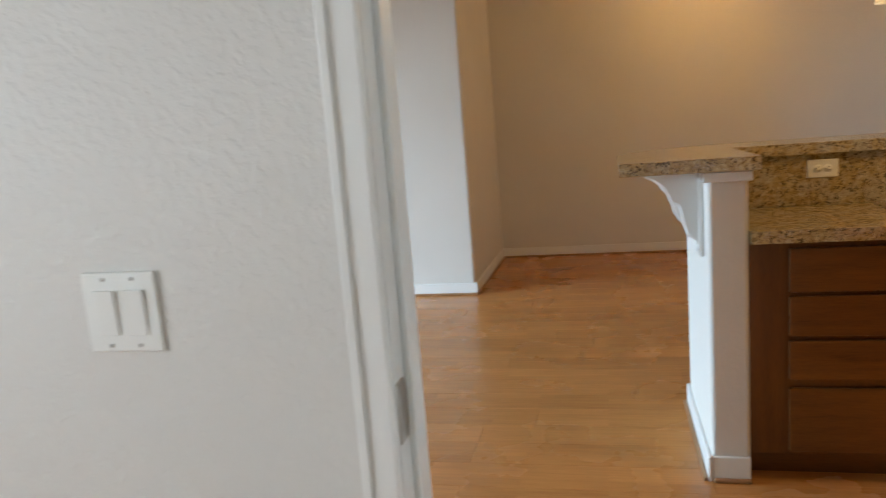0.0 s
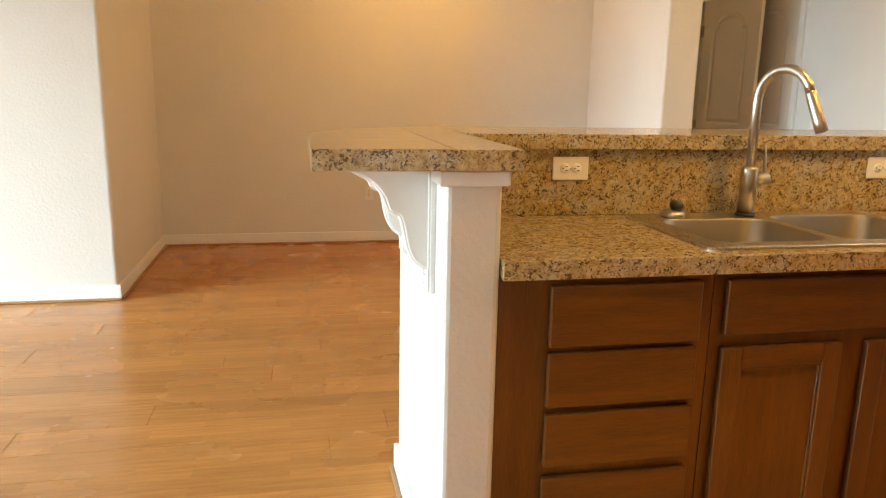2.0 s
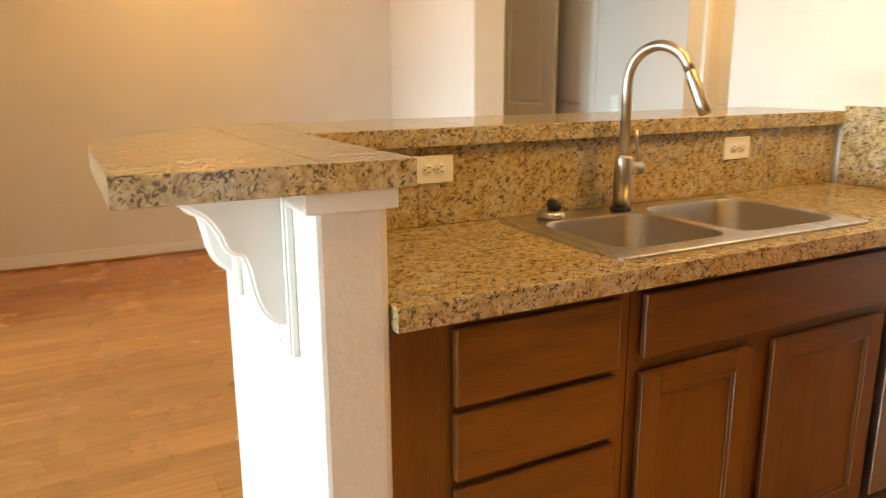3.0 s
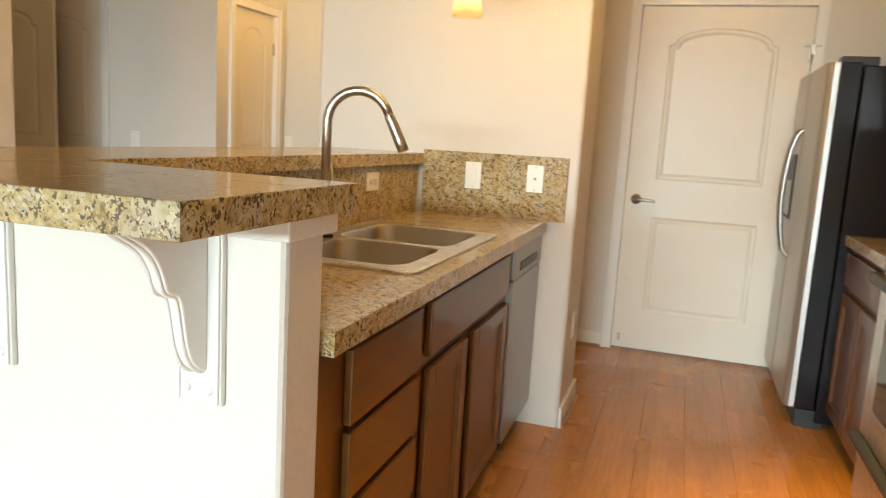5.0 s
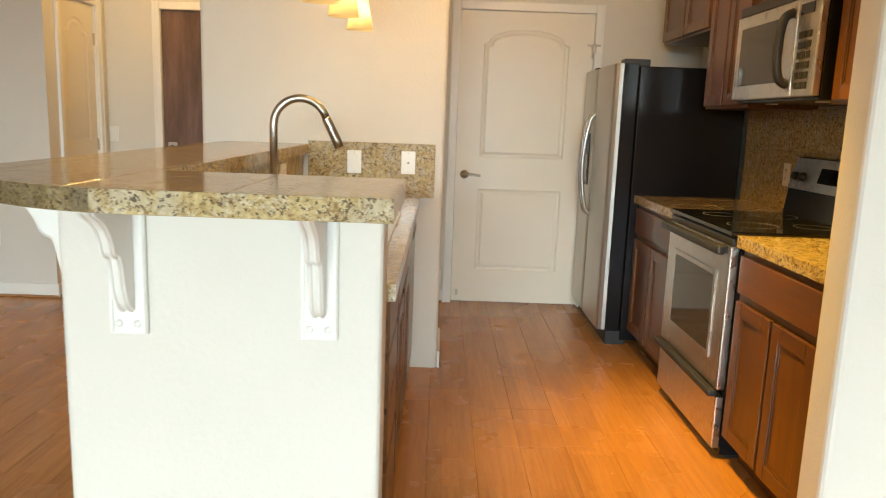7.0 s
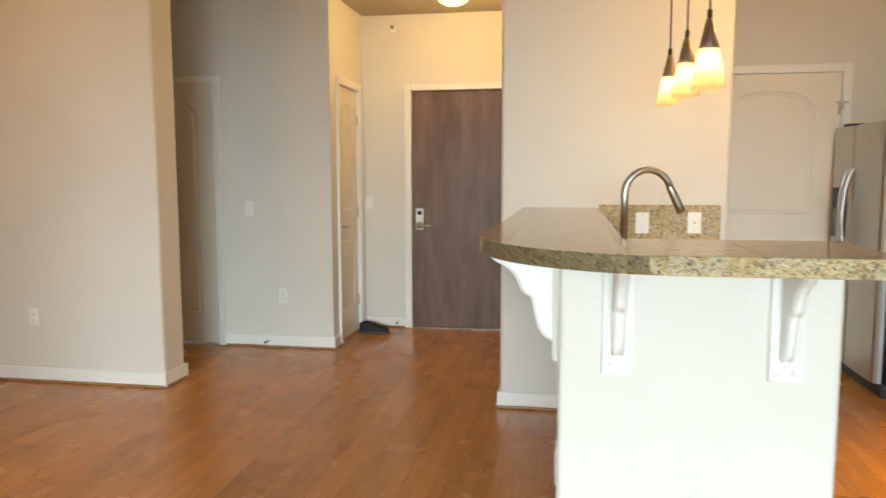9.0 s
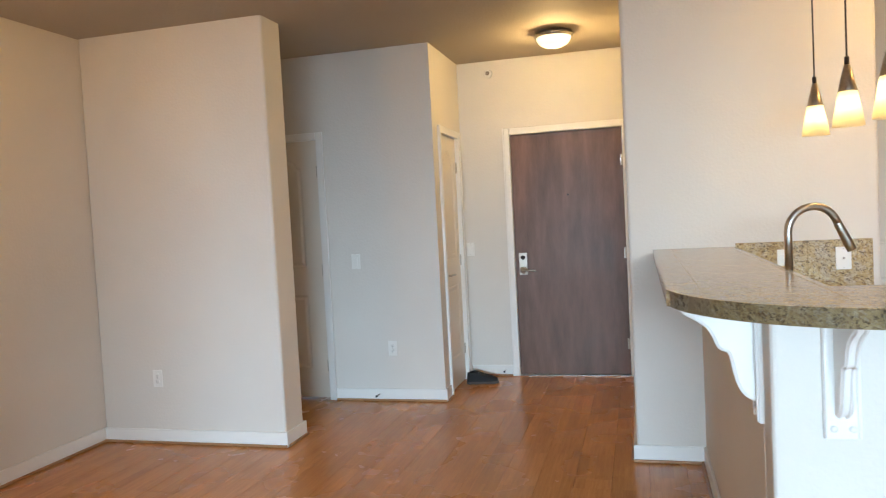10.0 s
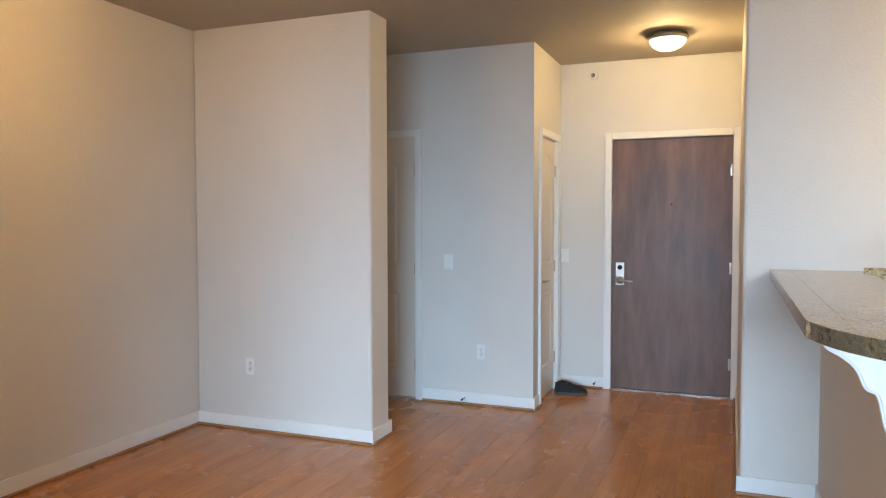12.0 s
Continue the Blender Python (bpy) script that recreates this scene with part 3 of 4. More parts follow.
def granite_top(name, regions, z0, z1, x_start, y_start, pitch, label, hole=None):
    """A top of granite tiles over a grout bed. regions: outlines that butt; hole: (x0, x1, y0, y1)."""
    ob = thing(name, (*regions[0][0], z0), label, "countertop")
    gap = 0.0005
    bed = bmesh.new()
    for reg in regions:
        todo = [reg]
        if hole:
            x0, x1, y0, y1 = hole
            mid = clip(clip(reg, 0, x0, False), 0, x1, True)
            todo = [clip(reg, 0, x0, True), clip(reg, 0, x1, False), clip(mid, 1, y0, True), clip(mid, 1, y1, False)]
        for poly in todo:
            if len(poly) < 3:
                continue
            xs, ys = [p[0] for p in poly], [p[1] for p in poly]
            for i in range(int((min(xs) - x_start) // pitch), int((max(xs) - x_start) // pitch) + 1):
                for j in range(int((min(ys) - y_start) // pitch), int((max(ys) - y_start) // pitch) + 1):
                    c = clip(poly, 0, x_start + i * pitch + gap, False)
                    c = clip(c, 0, x_start + (i + 1) * pitch - gap, True) if len(c) > 2 else c
                    c = clip(c, 1, y_start + j * pitch + gap, False) if len(c) > 2 else c
                    c = clip(c, 1, y_start + (j + 1) * pitch - gap, True) if len(c) > 2 else c
                    if len(c) < 3:
                        continue
                    if max(p[0] for p in c) - min(p[0] for p in c) < 0.004 or max(p[1] for p in c) - min(p[1] for p in c) < 0.004:
                        continue
                    part("tile", prism(c, "z", z0, z1, 0.0016), M_GRANITE, ob)
            inner = [(min(max(p[0], min(xs) + 0.003), max(xs) - 0.003), min(max(p[1], min(ys) + 0.003), max(ys) - 0.003)) for p in poly]
            lo = [bed.verts.new((*p, z0 + 0.001)) for p in inner]
            hi = [bed.verts.new((*p, z1 - 0.0012)) for p in inner]
            bed.faces.new(lo)
            bed.faces.new(hi)
            for k in range(len(inner)):
                bed.faces.new((lo[k - 1], lo[k], hi[k], hi[k - 1]))
    bmesh.ops.recalc_face_normals(bed, faces=bed.faces[:])
    part("grout_bed", bed, M_GROUT, ob, "thin tan grout between the tiles")
    return ob


BAR0, BAR1 = 1.122, 1.168
arc = [(1.46 + 0.534 * math.cos(math.pi / 2 + a * math.pi / 2 / 18), 4.13 + 0.543 * math.sin(math.pi / 2 + a * math.pi / 2 / 18)) for a in range(19)]
west = clip([(0.926, 3.668), (1.384, 3.668), (1.384, 4.673)] + [p for p in arc if p[0] < 1.384], 0, 1.384, True)
east = [(1.384, 4.256), (3.363, 4.256), (3.363, 4.673), (1.384, 4.673)]
granite_top("bar_top", [west, east], BAR0, BAR1, 0.926, 3.668, 0.305, "golden granite-tiled raised bar top with rounded end")
granite_top("sink_counter", [[(1.352, 3.685), (3.341, 3.685), (3.341, 4.280), (1.352, 4.280)]], 0.868, 0.914, 1.352, 3.65, 0.305,
            "golden granite-tiled counter round the sink", (1.935, 2.715, 3.785, 4.205))
granite_top("range_counter", [[(3.135, 1.822), (3.885, 1.822), (3.885, 2.44), (3.135, 2.44)]], 0.872, 0.918, 3.135, 1.835, 0.305, "golden granite counter between range and refrigerator")
granite_top("range_counter", [[(1.602, 1.822), (2.366, 1.822), (2.366, 2.44), (1.602, 2.44)]], 0.872, 0.918, 1.485, 1.835, 0.305, "golden granite counter end beside the range")


def backsplash(name, boxes, label):
    ob = thing(name, (boxes[0][0], boxes[0][2], boxes[0][4]), label, "backsplash", kind="structure")
    for b in boxes:
        part("tile", solid(*b, bevel=0.0012, seg=1), M_GRANITE, ob)


backsplash("backsplash_sink", [(1.352 + i * 0.3315, 1.352 + (i + 1) * 0.3315 - 0.0006, 4.280, 4.301, 0.914, 1.121) for i in range(6)], "golden granite splash under the bar top")
backsplash("backsplash_pier", [(3.343, 3.364, 3.612, 3.911, 0.914, 1.186), (3.343, 3.364, 3.9115, 4.256, 0.914, 1.186)], "golden granite splash on the wall block")
backsplash("backsplash_range", [(1.602 + i * 0.285, 1.602 + (i + 1) * 0.285 - 0.0006, 1.801, 1.821, z, z2) for i in range(8) for z, z2 in ((0.918, 1.2185), (1.22, 1.425))], "golden granite tile splash behind the range")

# ---- corbels under the bar ----
def corbel(m, label):
    """Wooden scroll bracket; own x runs out from the wall, own y is its width, z up from the wall plate's foot at 0."""
    ob = thing("corbel", m.translation, label, "bracket", "brackets under the bar top")
    pl = bmesh.new()
    box(pl, 0, 0.014, -0.0425, 0.0425, 0, 0.312, bevel=0.003)
    part("wall_plate", at(pl, m), M_TRIM, ob)
    for s in (-1, 1):
        part("plate_bead", at(solid(0.014, 0.019, s * 0.036 - 0.004, s * 0.036 + 0.004, 0.004, 0.308, bevel=0.002), m), M_TRIM, ob)
    prof = curve_points([(0.205, 0.312, 0), (0.190, 0.294, 0), (0.160, 0.277, 0), (0.135, 0.257, 0), (0.118, 0.231, 0), (0.108, 0.205, 0), (0.097, 0.195, 0), (0.082, 0.189, 0), (0.074, 0.170, 0), (0.068, 0.140, 0), (0.060, 0.105, 0), (0.045, 0.076, 0), (0.026, 0.061, 0), (0.012, 0.056, 0)], 4)
    pts = [(0.012, 0.312)] + [(p.x, p.y) for p in prof]
    part("scroll", at(prism(pts, "y", -0.017, 0.017, 0.004), m), M_TRIM, ob)
    outer = bmesh.new()
    rim = [(p.x, p.y) for p in prof]
    for s in (-1, 1):
        t = tube([(u + 0.0015, s * 0.009, v) for u, v in rim], 0.0042, 8)
        me = bpy.data.meshes.new("tmp")
        t.to_mesh(me)
        t.free()
        outer.from_mesh(me)
        bpy.data.meshes.remove(me)
    part("bead", at(outer, m), M_TRIM, ob)
    for s in (-0.021, 0.021):
        part("screw_cap", at(lathe([(0, 0.021), (0.005, 0.0205), (0.0085, 0.017), (0.009, 0.013)], 12, (0, s, 0.026), axis="x"), m), M_TRIM, ob)
    return ob


for y in (3.848, 4.276):
    corbel(pose(1.216, y, 0.810, 0, 0, 180), "white-painted scrolled bracket on the bar end wall")
corbel(pose(1.365, 4.435, 0.810, 0, 0, 90), "white-painted scrolled bracket on the bar half wall")

# ---- cabinets ----
def shaker(parent, x0, x1, z0, z1, y, out, stile=0.055):
    """Framed door leaf: sunk panel with stiles and rails; its back lies at y, out is the way it faces."""
    ya, yb = sorted((y, y + out * 0.019))
    pa, pb = sorted((y, y + out * 0.009))
    door = part("cabinet_door", solid(x0 + stile - 0.004, x1 - stile + 0.004, pa, pb, z0 + stile - 0.004, z1 - stile + 0.004), M_CAB, parent)
    ma, mb = sorted((y, y + out * 0.014))
    for u0, u1, s in ((x0, x0 + stile, 1), (x1 - stile, x1, -1)):
        bm = solid(u0, u1, ya, yb, z0, z1, bevel=0.003)
        e = (u1, u1 + 0.007) if s > 0 else (u0 - 0.007, u0)
        box(bm, e[0], e[1], ma, mb, z0 + stile, z1 - stile, bevel=0.002)
        part("stile", bm, M_CAB, door)
    for v0, v1, s in ((z0, z0 + stile, 1), (z1 - stile, z1, -1)):
        bm = solid(x0 + stile, x1 - stile, ya, yb, v0, v1, bevel=0.003)
        e = (v1, v1 + 0.007) if s > 0 else (v0 - 0.007, v0)
        box(bm, x0 + stile, x1 - stile, ma, mb, e[0], e[1], bevel=0.002)
        part("rail", bm, M_CABH, door)


def slab_front(x0, x1, z0, z1, y, out):
    ya, yb = sorted((y, y + out * 0.019))
    return solid(x0, x1, ya, yb, z0, z1, bevel=0.004)


def cabinet(x0, x1, yb, yf, z0, z1, label, doors=(), drawers=(), toe=True, group=""):
    """yb: back, yf: front plane of the box. doors and drawers: (x0, x1, z0, z1)."""
    out = 1 if yf > yb else -1
    ob = thing("cabinet", ((x0 + x1) / 2, (yb + yf) / 2, 0 if toe else z0), label, "cabinet", group)
    bm = bmesh.new()
    ya, y2 = sorted((yb, yf))
    box(bm, x0, x1, ya, y2, z0 + (0.10 if toe else 0), z1, bevel=0.0015)
    part("body", bm, M_CAB, ob)
    if toe:
        ka, kb = sorted((yb, yf - out * 0.065))
        part("toe_kick", solid(x0, x1, ka, kb, 0, 0.10), M_CABH, ob, "dark recessed plinth")
    for d in doors:
        shaker(ob, *d, yf + out * 0.001, out)
    for d in drawers:
        part("drawer_front", slab_front(*d, yf + out * 0.001, out), M_CABH, ob)
    return ob


LC = "reddish-brown stained maple base cabinet with four drawers"
cabinet(1.352, 1.905, 4.25, 3.725, 0, 0.867, LC, drawers=((1.477, 1.868, 0.693, 0.846), (1.477, 1.868, 0.538, 0.678), (1.477, 1.868, 0.380, 0.521), (1.477, 1.868, 0.115, 0.350)))
sc = thing("cabinet", (2.33, 3.99, 0), "reddish-brown stained maple sink cabinet with two doors", "cabinet")
for nm, bx in (("face_frame", (1.907, 2.825, 3.725, 3.745, 0.10, 0.867)), ("side_panel", (1.907, 1.922, 3.745, 4.25, 0.10, 0.867)), ("side_panel", (2.810, 2.825, 3.745, 4.25, 0.10, 0.867)), ("bottom_panel", (1.922, 2.810, 3.745, 4.25, 0.10, 0.115))):
    part(nm, solid(*bx), M_CAB, sc)
part("toe_kick", solid(1.907, 2.825, 3.79, 4.25, 0, 0.10), M_CABH, sc, "dark recessed plinth")
for a, b in ((1.937, 2.283), (2.358, 2.79)):
    shaker(sc, a, b, 0.115, 0.668, 3.724, -1)
part("drawer_front", slab_front(1.937, 2.79, 0.703, 0.846, 3.724, -1), M_CABH, sc, "plain false drawer front")
cabinet(3.14, 3.882, 1.825, 2.41, 0, 0.871, "reddish-brown stained maple base cabinet beside the refrigerator", doors=((3.165, 3.50, 0.115, 0.668), (3.52, 3.857, 0.115, 0.668)), drawers=((3.165, 3.857, 0.70, 0.845),))
cabinet(1.69, 2.362, 1.825, 2.41, 0, 0.871, "reddish-brown stained maple base cabinet beside the range", doors=((1.735, 2.03, 0.115, 0.668), (2.05, 2.345, 0.115, 0.668)), drawers=((1.735, 2.345, 0.70, 0.845),))
whole("filler_panel", solid(1.602, 1.689, 1.825, 2.408, 0.0, 0.870), M_CAB, "narrow stained maple filler panel", "panel")
UP = "reddish-brown stained maple wall cabinet"
cabinet(3.14, 3.70, 1.802, 2.14, 1.42, 2.315, UP + " above the counter", doors=((3.16, 3.41, 1.435, 2.30), (3.43, 3.68, 1.435, 2.30)), toe=False)
cabinet(3.703, 4.575, 1.802, 2.14, 1.845, 2.315, UP + " above the refrigerator", doors=((3.725, 4.13, 1.86, 2.30), (4.15, 4.553, 1.86, 2.30)), toe=False)
cabinet(2.370, 3.137, 1.802, 2.14, 1.885, 2.315, UP + " above the microwave", doors=((2.392, 2.745, 1.90, 2.30), (2.775, 3.117, 1.90, 2.30)), toe=False)
cabinet(1.602, 2.367, 1.802, 2.14, 1.42, 2.315, UP + " at the end of the run", doors=((1.624, 1.99, 1.435, 2.30), (2.0, 2.347, 1.435, 2.30)), toe=False)

# ---- dishwasher ----
dw = thing("dishwasher", (3.07, 3.98, 0), "stainless-steel dishwasher under the sink counter", "dishwasher")
part("body", solid(2.832, 3.355, 3.753, 4.24, 0.02, 0.866), M_BLACK, dw)
part("door_panel", solid(2.836, 3.352, 3.703, 3.752, 0.11, 0.735, bevel=0.004), M_STEELD, dw, "stainless front panel")
part("control_panel", solid(2.836, 3.352, 3.699, 3.752, 0.74, 0.862, bevel=0.006), M_STEELD, dw, "stainless control strip")
part("handle_recess", solid(2.93, 3.25, 3.695, 3.701, 0.765, 0.80, bevel=0.002), M_BLACKP, dw, "dark recessed pull")
part("kick_plate", solid(2.836, 3.352, 3.80, 3.814, 0.0, 0.10), M_BLACKP, dw, "black kick plate")

# ---- sink and faucet ----
def bowl(x0, x1, y0, y1, z_top, depth, r=0.06):
    def ring(inset_by, rr, z):
        pts = []
        for cx, cy, a0 in ((x1 - rr - inset_by, y1 - rr - inset_by, 0), (x0 + rr + inset_by, y1 - rr - inset_by, 90), (x0 + rr + inset_by, y0 + rr + inset_by, 180), (x1 - rr - inset_by, y0 + rr + inset_by, 270)):
            for k in range(7):
                a = radians(a0 + 15 * k)
                pts.append((cx + rr * math.cos(a), cy + rr * math.sin(a), z))
        return pts
    return [ring(0, r, z_top), ring(0.004, r, z_top - 0.008), ring(0.012, r, z_top - depth + 0.03), ring(0.022, r, z_top - depth + 0.008), ring(0.045, r, z_top - depth)]


sk = thing("sink", (2.322, 4.0, 0.914), "double-bowl stainless-steel drop-in sink", "sink")
rim = bmesh.new()
SX0, SX1, SY0, SY1 = 1.895, 2.752, 3.745, 4.250
rr = 0.03
outl = []
for cx, cy, a0 in ((SX1 - rr, SY1 - rr, 0), (SX0 + rr, SY1 - rr, 90), (SX0 + rr, SY0 + rr, 180), (SX1 - rr, SY0 + rr, 270)):
    for k in range(7):
        outl.append((cx + rr * math.cos(radians(a0 + 15 * k)), cy + rr * math.sin(radians(a0 + 15 * k))))
ZR = 0.9215
lo = [rim.verts.new((*p, 0.9145)) for p in outl]
hi = [rim.verts.new((p[0] * 1, p[1] * 1, ZR - 0.002)) for p in outl]
tp = [rim.verts.new((2.322 + (p[0] - 2.322) * 0.988, 4.0045 + (p[1] - 4.0045) * 0.98, ZR)) for p in outl]
n = len(outl)
for a, b in ((lo, hi), (hi, tp)):
    for k in range(n):
        rim.faces.new((a[k - 1], a[k], b[k], b[k - 1]))
edges = [rim.edges.get((tp[k - 1], tp[k])) for k in range(n)]
bowls = [bowl(1.955, 2.298, 3.802, 4.140, ZR, 0.18), bowl(2.335, 2.702, 3.802, 4.180, ZR, 0.18)]
for rings in bowls:
    v = [rim.verts.new(p) for p in rings[0]]
    edges += [rim.edges.new((v[k - 1], v[k])) for k in range(len(v))]
bmesh.ops.triangle_fill(rim, use_beauty=True, edges=edges)
bmesh.ops.recalc_face_normals(rim, faces=rim.faces[:])
part("rim", rim, M_STEELV, sk)
for i, rings in enumerate(bowls):
    bb = bmesh.new()
    vr = [[bb.verts.new(p) for p in r] for r in rings]
    for a, b in zip(vr, vr[1:]):
        for k in range(len(a)):
            bb.faces.new((a[k - 1], a[k], b[k], b[k - 1])).smooth = True
    bb.faces.new(vr[-1])
    bmesh.ops.recalc_face_normals(bb, faces=bb.faces[:])
    bmesh.ops.reverse_faces(bb, faces=bb.faces[:])
    w = part("bowl", bb, M_SINK, sk)
    cx = sum(p[0] for p in rings[0]) / len(rings[0])
    part("drain", lathe([(0, 0.006), (0.02, 0.005), (0.04, 0.004), (0.045, 0.001), (0.045, -0.001)], 24, (cx, 3.98, ZR - 0.18 + 0.001)), M_SINK, w, "round steel drain")

fa = thing("faucet", (2.285, 4.19, 0.9215), "brushed-nickel gooseneck pull-down kitchen faucet", "faucet")
FX, FY = 2.285, 4.192
part("base_ring", lathe([(0, 0), (0.030, 0), (0.030, 0.006), (0.026, 0.010), (0, 0.010)], 28, (FX, FY, 0.9215)), M_BLACKP, fa, "dark gasket ring")
part("body", lathe([(0.0, 0.01), (0.0255, 0.01), (0.0255, 0.145), (0.0235, 0.150), (0.0165, 0.156), (0, 0.156)], 28, (FX, FY, 0.9215)), M_NICKEL, fa)
dx, dy = 0.047, -0.198
L = math.hypot(dx, dy)
neck = [(FX, FY, 1.06), (FX, FY, 1.27)]
R = L / 2 - 0.006
for k in range(0, 13):
    a = math.pi - math.pi * 0.90 * k / 12
    u = R + R * math.cos(a)
    neck.append((FX + dx / L * u, FY + dy / L * u, 1.275 + R * math.sin(a)))
part("neck", tube(neck, 0.0145, 18), M_NICKEL, fa)
ex, ey, ez = neck[-1]
d = (Vector(neck[-1]) - Vector(neck[-2])).normalized()
d = (d + Vector((dx / L, dy / L, 0)) * 0.02).normalized()
hp = [Vector(neck[-1]) + d * s for s in (0, 0.004, 0.03, 0.09, 0.118)]
part("spray_head", tube(hp, [0.0148, 0.0158, 0.0165, 0.0178, 0.017], 18), M_NICKEL, fa, "brushed spray head")
part("lever_hub", tube([(FX + 0.015, FY, 1.038), (FX + 0.062, FY - 0.004, 1.038)], [0.018, 0.0185], 18), M_NICKEL, fa)
part("lever", tube([(FX + 0.050, FY - 0.003, 1.05), (FX + 0.052, FY + 0.004, 1.10), (FX + 0.050, FY + 0.010, 1.145)], [0.006, 0.005, 0.0045], 12), M_NICKEL, fa)
st = thing("sink_stopper", (2.03, 4.185, ZR), "steel basket strainer with black knob resting on the sink rim", "sink strainer")
part("cup", lathe([(0, 0), (0.036, 0), (0.040, 0.006), (0.038, 0.014), (0.028, 0.022), (0.012, 0.024), (0, 0.024)], 24, (2.032, 4.185, ZR)), M_STEEL, st)
part("knob", at(lathe([(0, 0), (0.012, 0), (0.020, 0.010), (0.022, 0.018), (0.018, 0.026), (0, 0.028)], 18), pose(2.035, 4.183, ZR + 0.022, 18, 12, 0)), M_BLACKP, st, "black rubber knob")

# ---- refrigerator ----
fr = thing("refrigerator", (4.34, 2.17, 0), "side-by-side refrigerator, stainless doors and black sides", "refrigerator")
X0, X1, FRY = 3.895, 4.785, 2.603
part("body", solid(X0, X1, 1.84, 2.46, 0.03, 1.655, bevel=0.006), M_BLACK, fr, "black enamel case")
part("kick_grille", solid(X0 + 0.01, X1 - 0.01, 2.42, 2.545, 0.0, 0.085, bevel=0.004), M_BLACKP, fr, "black kick grille")
SPLIT = 4.40
for a, b in ((X0 + 0.002, SPLIT - 0.002), (SPLIT + 0.002, X1 - 0.002)):
    dr = part("fridge_door", solid(a, b, 2.468, 2.553, 0.09, 1.668, bevel=0.004), M_BLACK, fr, "black door body with a stainless front")
    front = prism([(a, 2.554), (b, 2.554), (b, 2.576), (b - 0.012, 2.594), (b - 0.035, FRY - 0.002), ((a + b) / 2, FRY), (a + 0.035, FRY - 0.002), (a + 0.012, 2.594), (a, 2.576)], "z", 0.092, 1.666, 0.003)
    part("door_skin", front, M_SKIN, dr, "bowed brushed stainless skin")
    hx = SPLIT - 0.035 if b < SPLIT else SPLIT + 0.035
    pts = curve_points([(hx, FRY - 0.004, 0.74), (hx, FRY + 0.028, 0.775), (hx, FRY + 0.055, 0.92), (hx, FRY + 0.062, 1.06), (hx, FRY + 0.055, 1.20), (hx, FRY + 0.028, 1.345), (hx, FRY - 0.004, 1.38)], 5)
    part("handle", tube(pts, 0.0125, 12), M_STEEL, dr, "bowed bright steel handle")
dp = part("dispenser", solid(SPLIT + 0.075, X1 - 0.05, FRY - 0.001, FRY + 0.006, 0.92, 1.26, bevel=0.003), M_BLACKP, fr, "black water and ice dispenser")
part("dispenser_bay", solid(SPLIT + 0.09, X1 - 0.065, FRY + 0.006, FRY + 0.008, 0.94, 1.12), M_GLASSB, dp)
for a in (X0 + 0.02, X1 - 0.11):
    part("hinge_cover", solid(a, a + 0.09, 2.40, 2.55, 1.655, 1.695, bevel=0.006), M_BLACKP, fr, "black hinge cover")

# ---- range ----
rg = thing("range", (2.751, 2.1, 0), "stainless electric range with black glass cooktop", "stove")
X0, X1 = 2.372, 3.130
part("body", solid(X0, X1, 1.825, 2.42, 0.02, 0.905), M_BLACK, rg, "black enamel sides")
part("cooktop", solid(X0 - 0.002, X1 + 0.002, 1.88, 2.46, 0.909, 0.93, bevel=0.005), M_GLASSB, rg, "black glass cooktop")
for cx, cy, r in ((2.59, 2.29, 0.10), (2.95, 2.29, 0.075), (2.59, 2.04, 0.075), (2.95, 2.04, 0.10)):
    part("burner_ring", lathe([(r - 0.0025, 0), (r - 0.0025, 0.0006), (r, 0.0006), (r, 0)], 40, (cx, cy, 0.9301)), mat("burner_mark", (0.09, 0.09, 0.09), 0.3), rg, "thin grey burner ring")
od = part("oven_door", solid(X0 + 0.004, X1 - 0.004, 2.421, 2.457, 0.29, 0.872, bevel=0.006), M_STEELV, rg, "stainless oven door")
part("door_window", solid(X0 + 0.135, X1 - 0.135, 2.456, 2.461, 0.41, 0.735, bevel=0.003), M_OVENGL, od, "dark oven window")
wf = bmesh.new()
for b in ((X0 + 0.115, X0 + 0.137, 0.39, 0.755), (X1 - 0.137, X1 - 0.115, 0.39, 0.755), (X0 + 0.137, X1 - 0.137, 0.39, 0.412), (X0 + 0.137, X1 - 0.137, 0.733, 0.755)):
    box(wf, b[0], b[1], 2.456, 2.463, b[2], b[3], bevel=0.002)
part("window_frame", wf, M_STEELV, od, "slim steel window surround")
hb = bmesh.new()
box(hb, X0 + 0.012, X1 - 0.012, 2.47, 2.507, 0.835, 0.875, bevel=0.012, seg=3)
box(hb, X0 + 0.03, X0 + 0.07, 2.453, 2.475, 0.84, 0.87)
box(hb, X1 - 0.07, X1 - 0.03, 2.453, 2.475, 0.84, 0.87)
part("door_handle", hb, M_BLACKP, od, "black bar handle")
part("top_trim", solid(X0, X1, 2.421, 2.455, 0.874, 0.904, bevel=0.004), M_BLACKP, rg, "black front trim")
sd = part("storage_drawer", solid(X0 + 0.004, X1 - 0.004, 2.421, 2.455, 0.045, 0.262, bevel=0.006), M_STEELV, rg, "stainless storage drawer")
part("drawer_pull", solid(X0 + 0.004, X1 - 0.004, 2.453, 2.491, 0.262, 0.292, bevel=0.010, seg=3), M_BLACKP, sd, "black full-width drawer pull")
part("toe", solid(X0 + 0.02, X1 - 0.02, 1.85, 2.385, 0.0, 0.045), M_BLACKP, rg, "dark toe space")
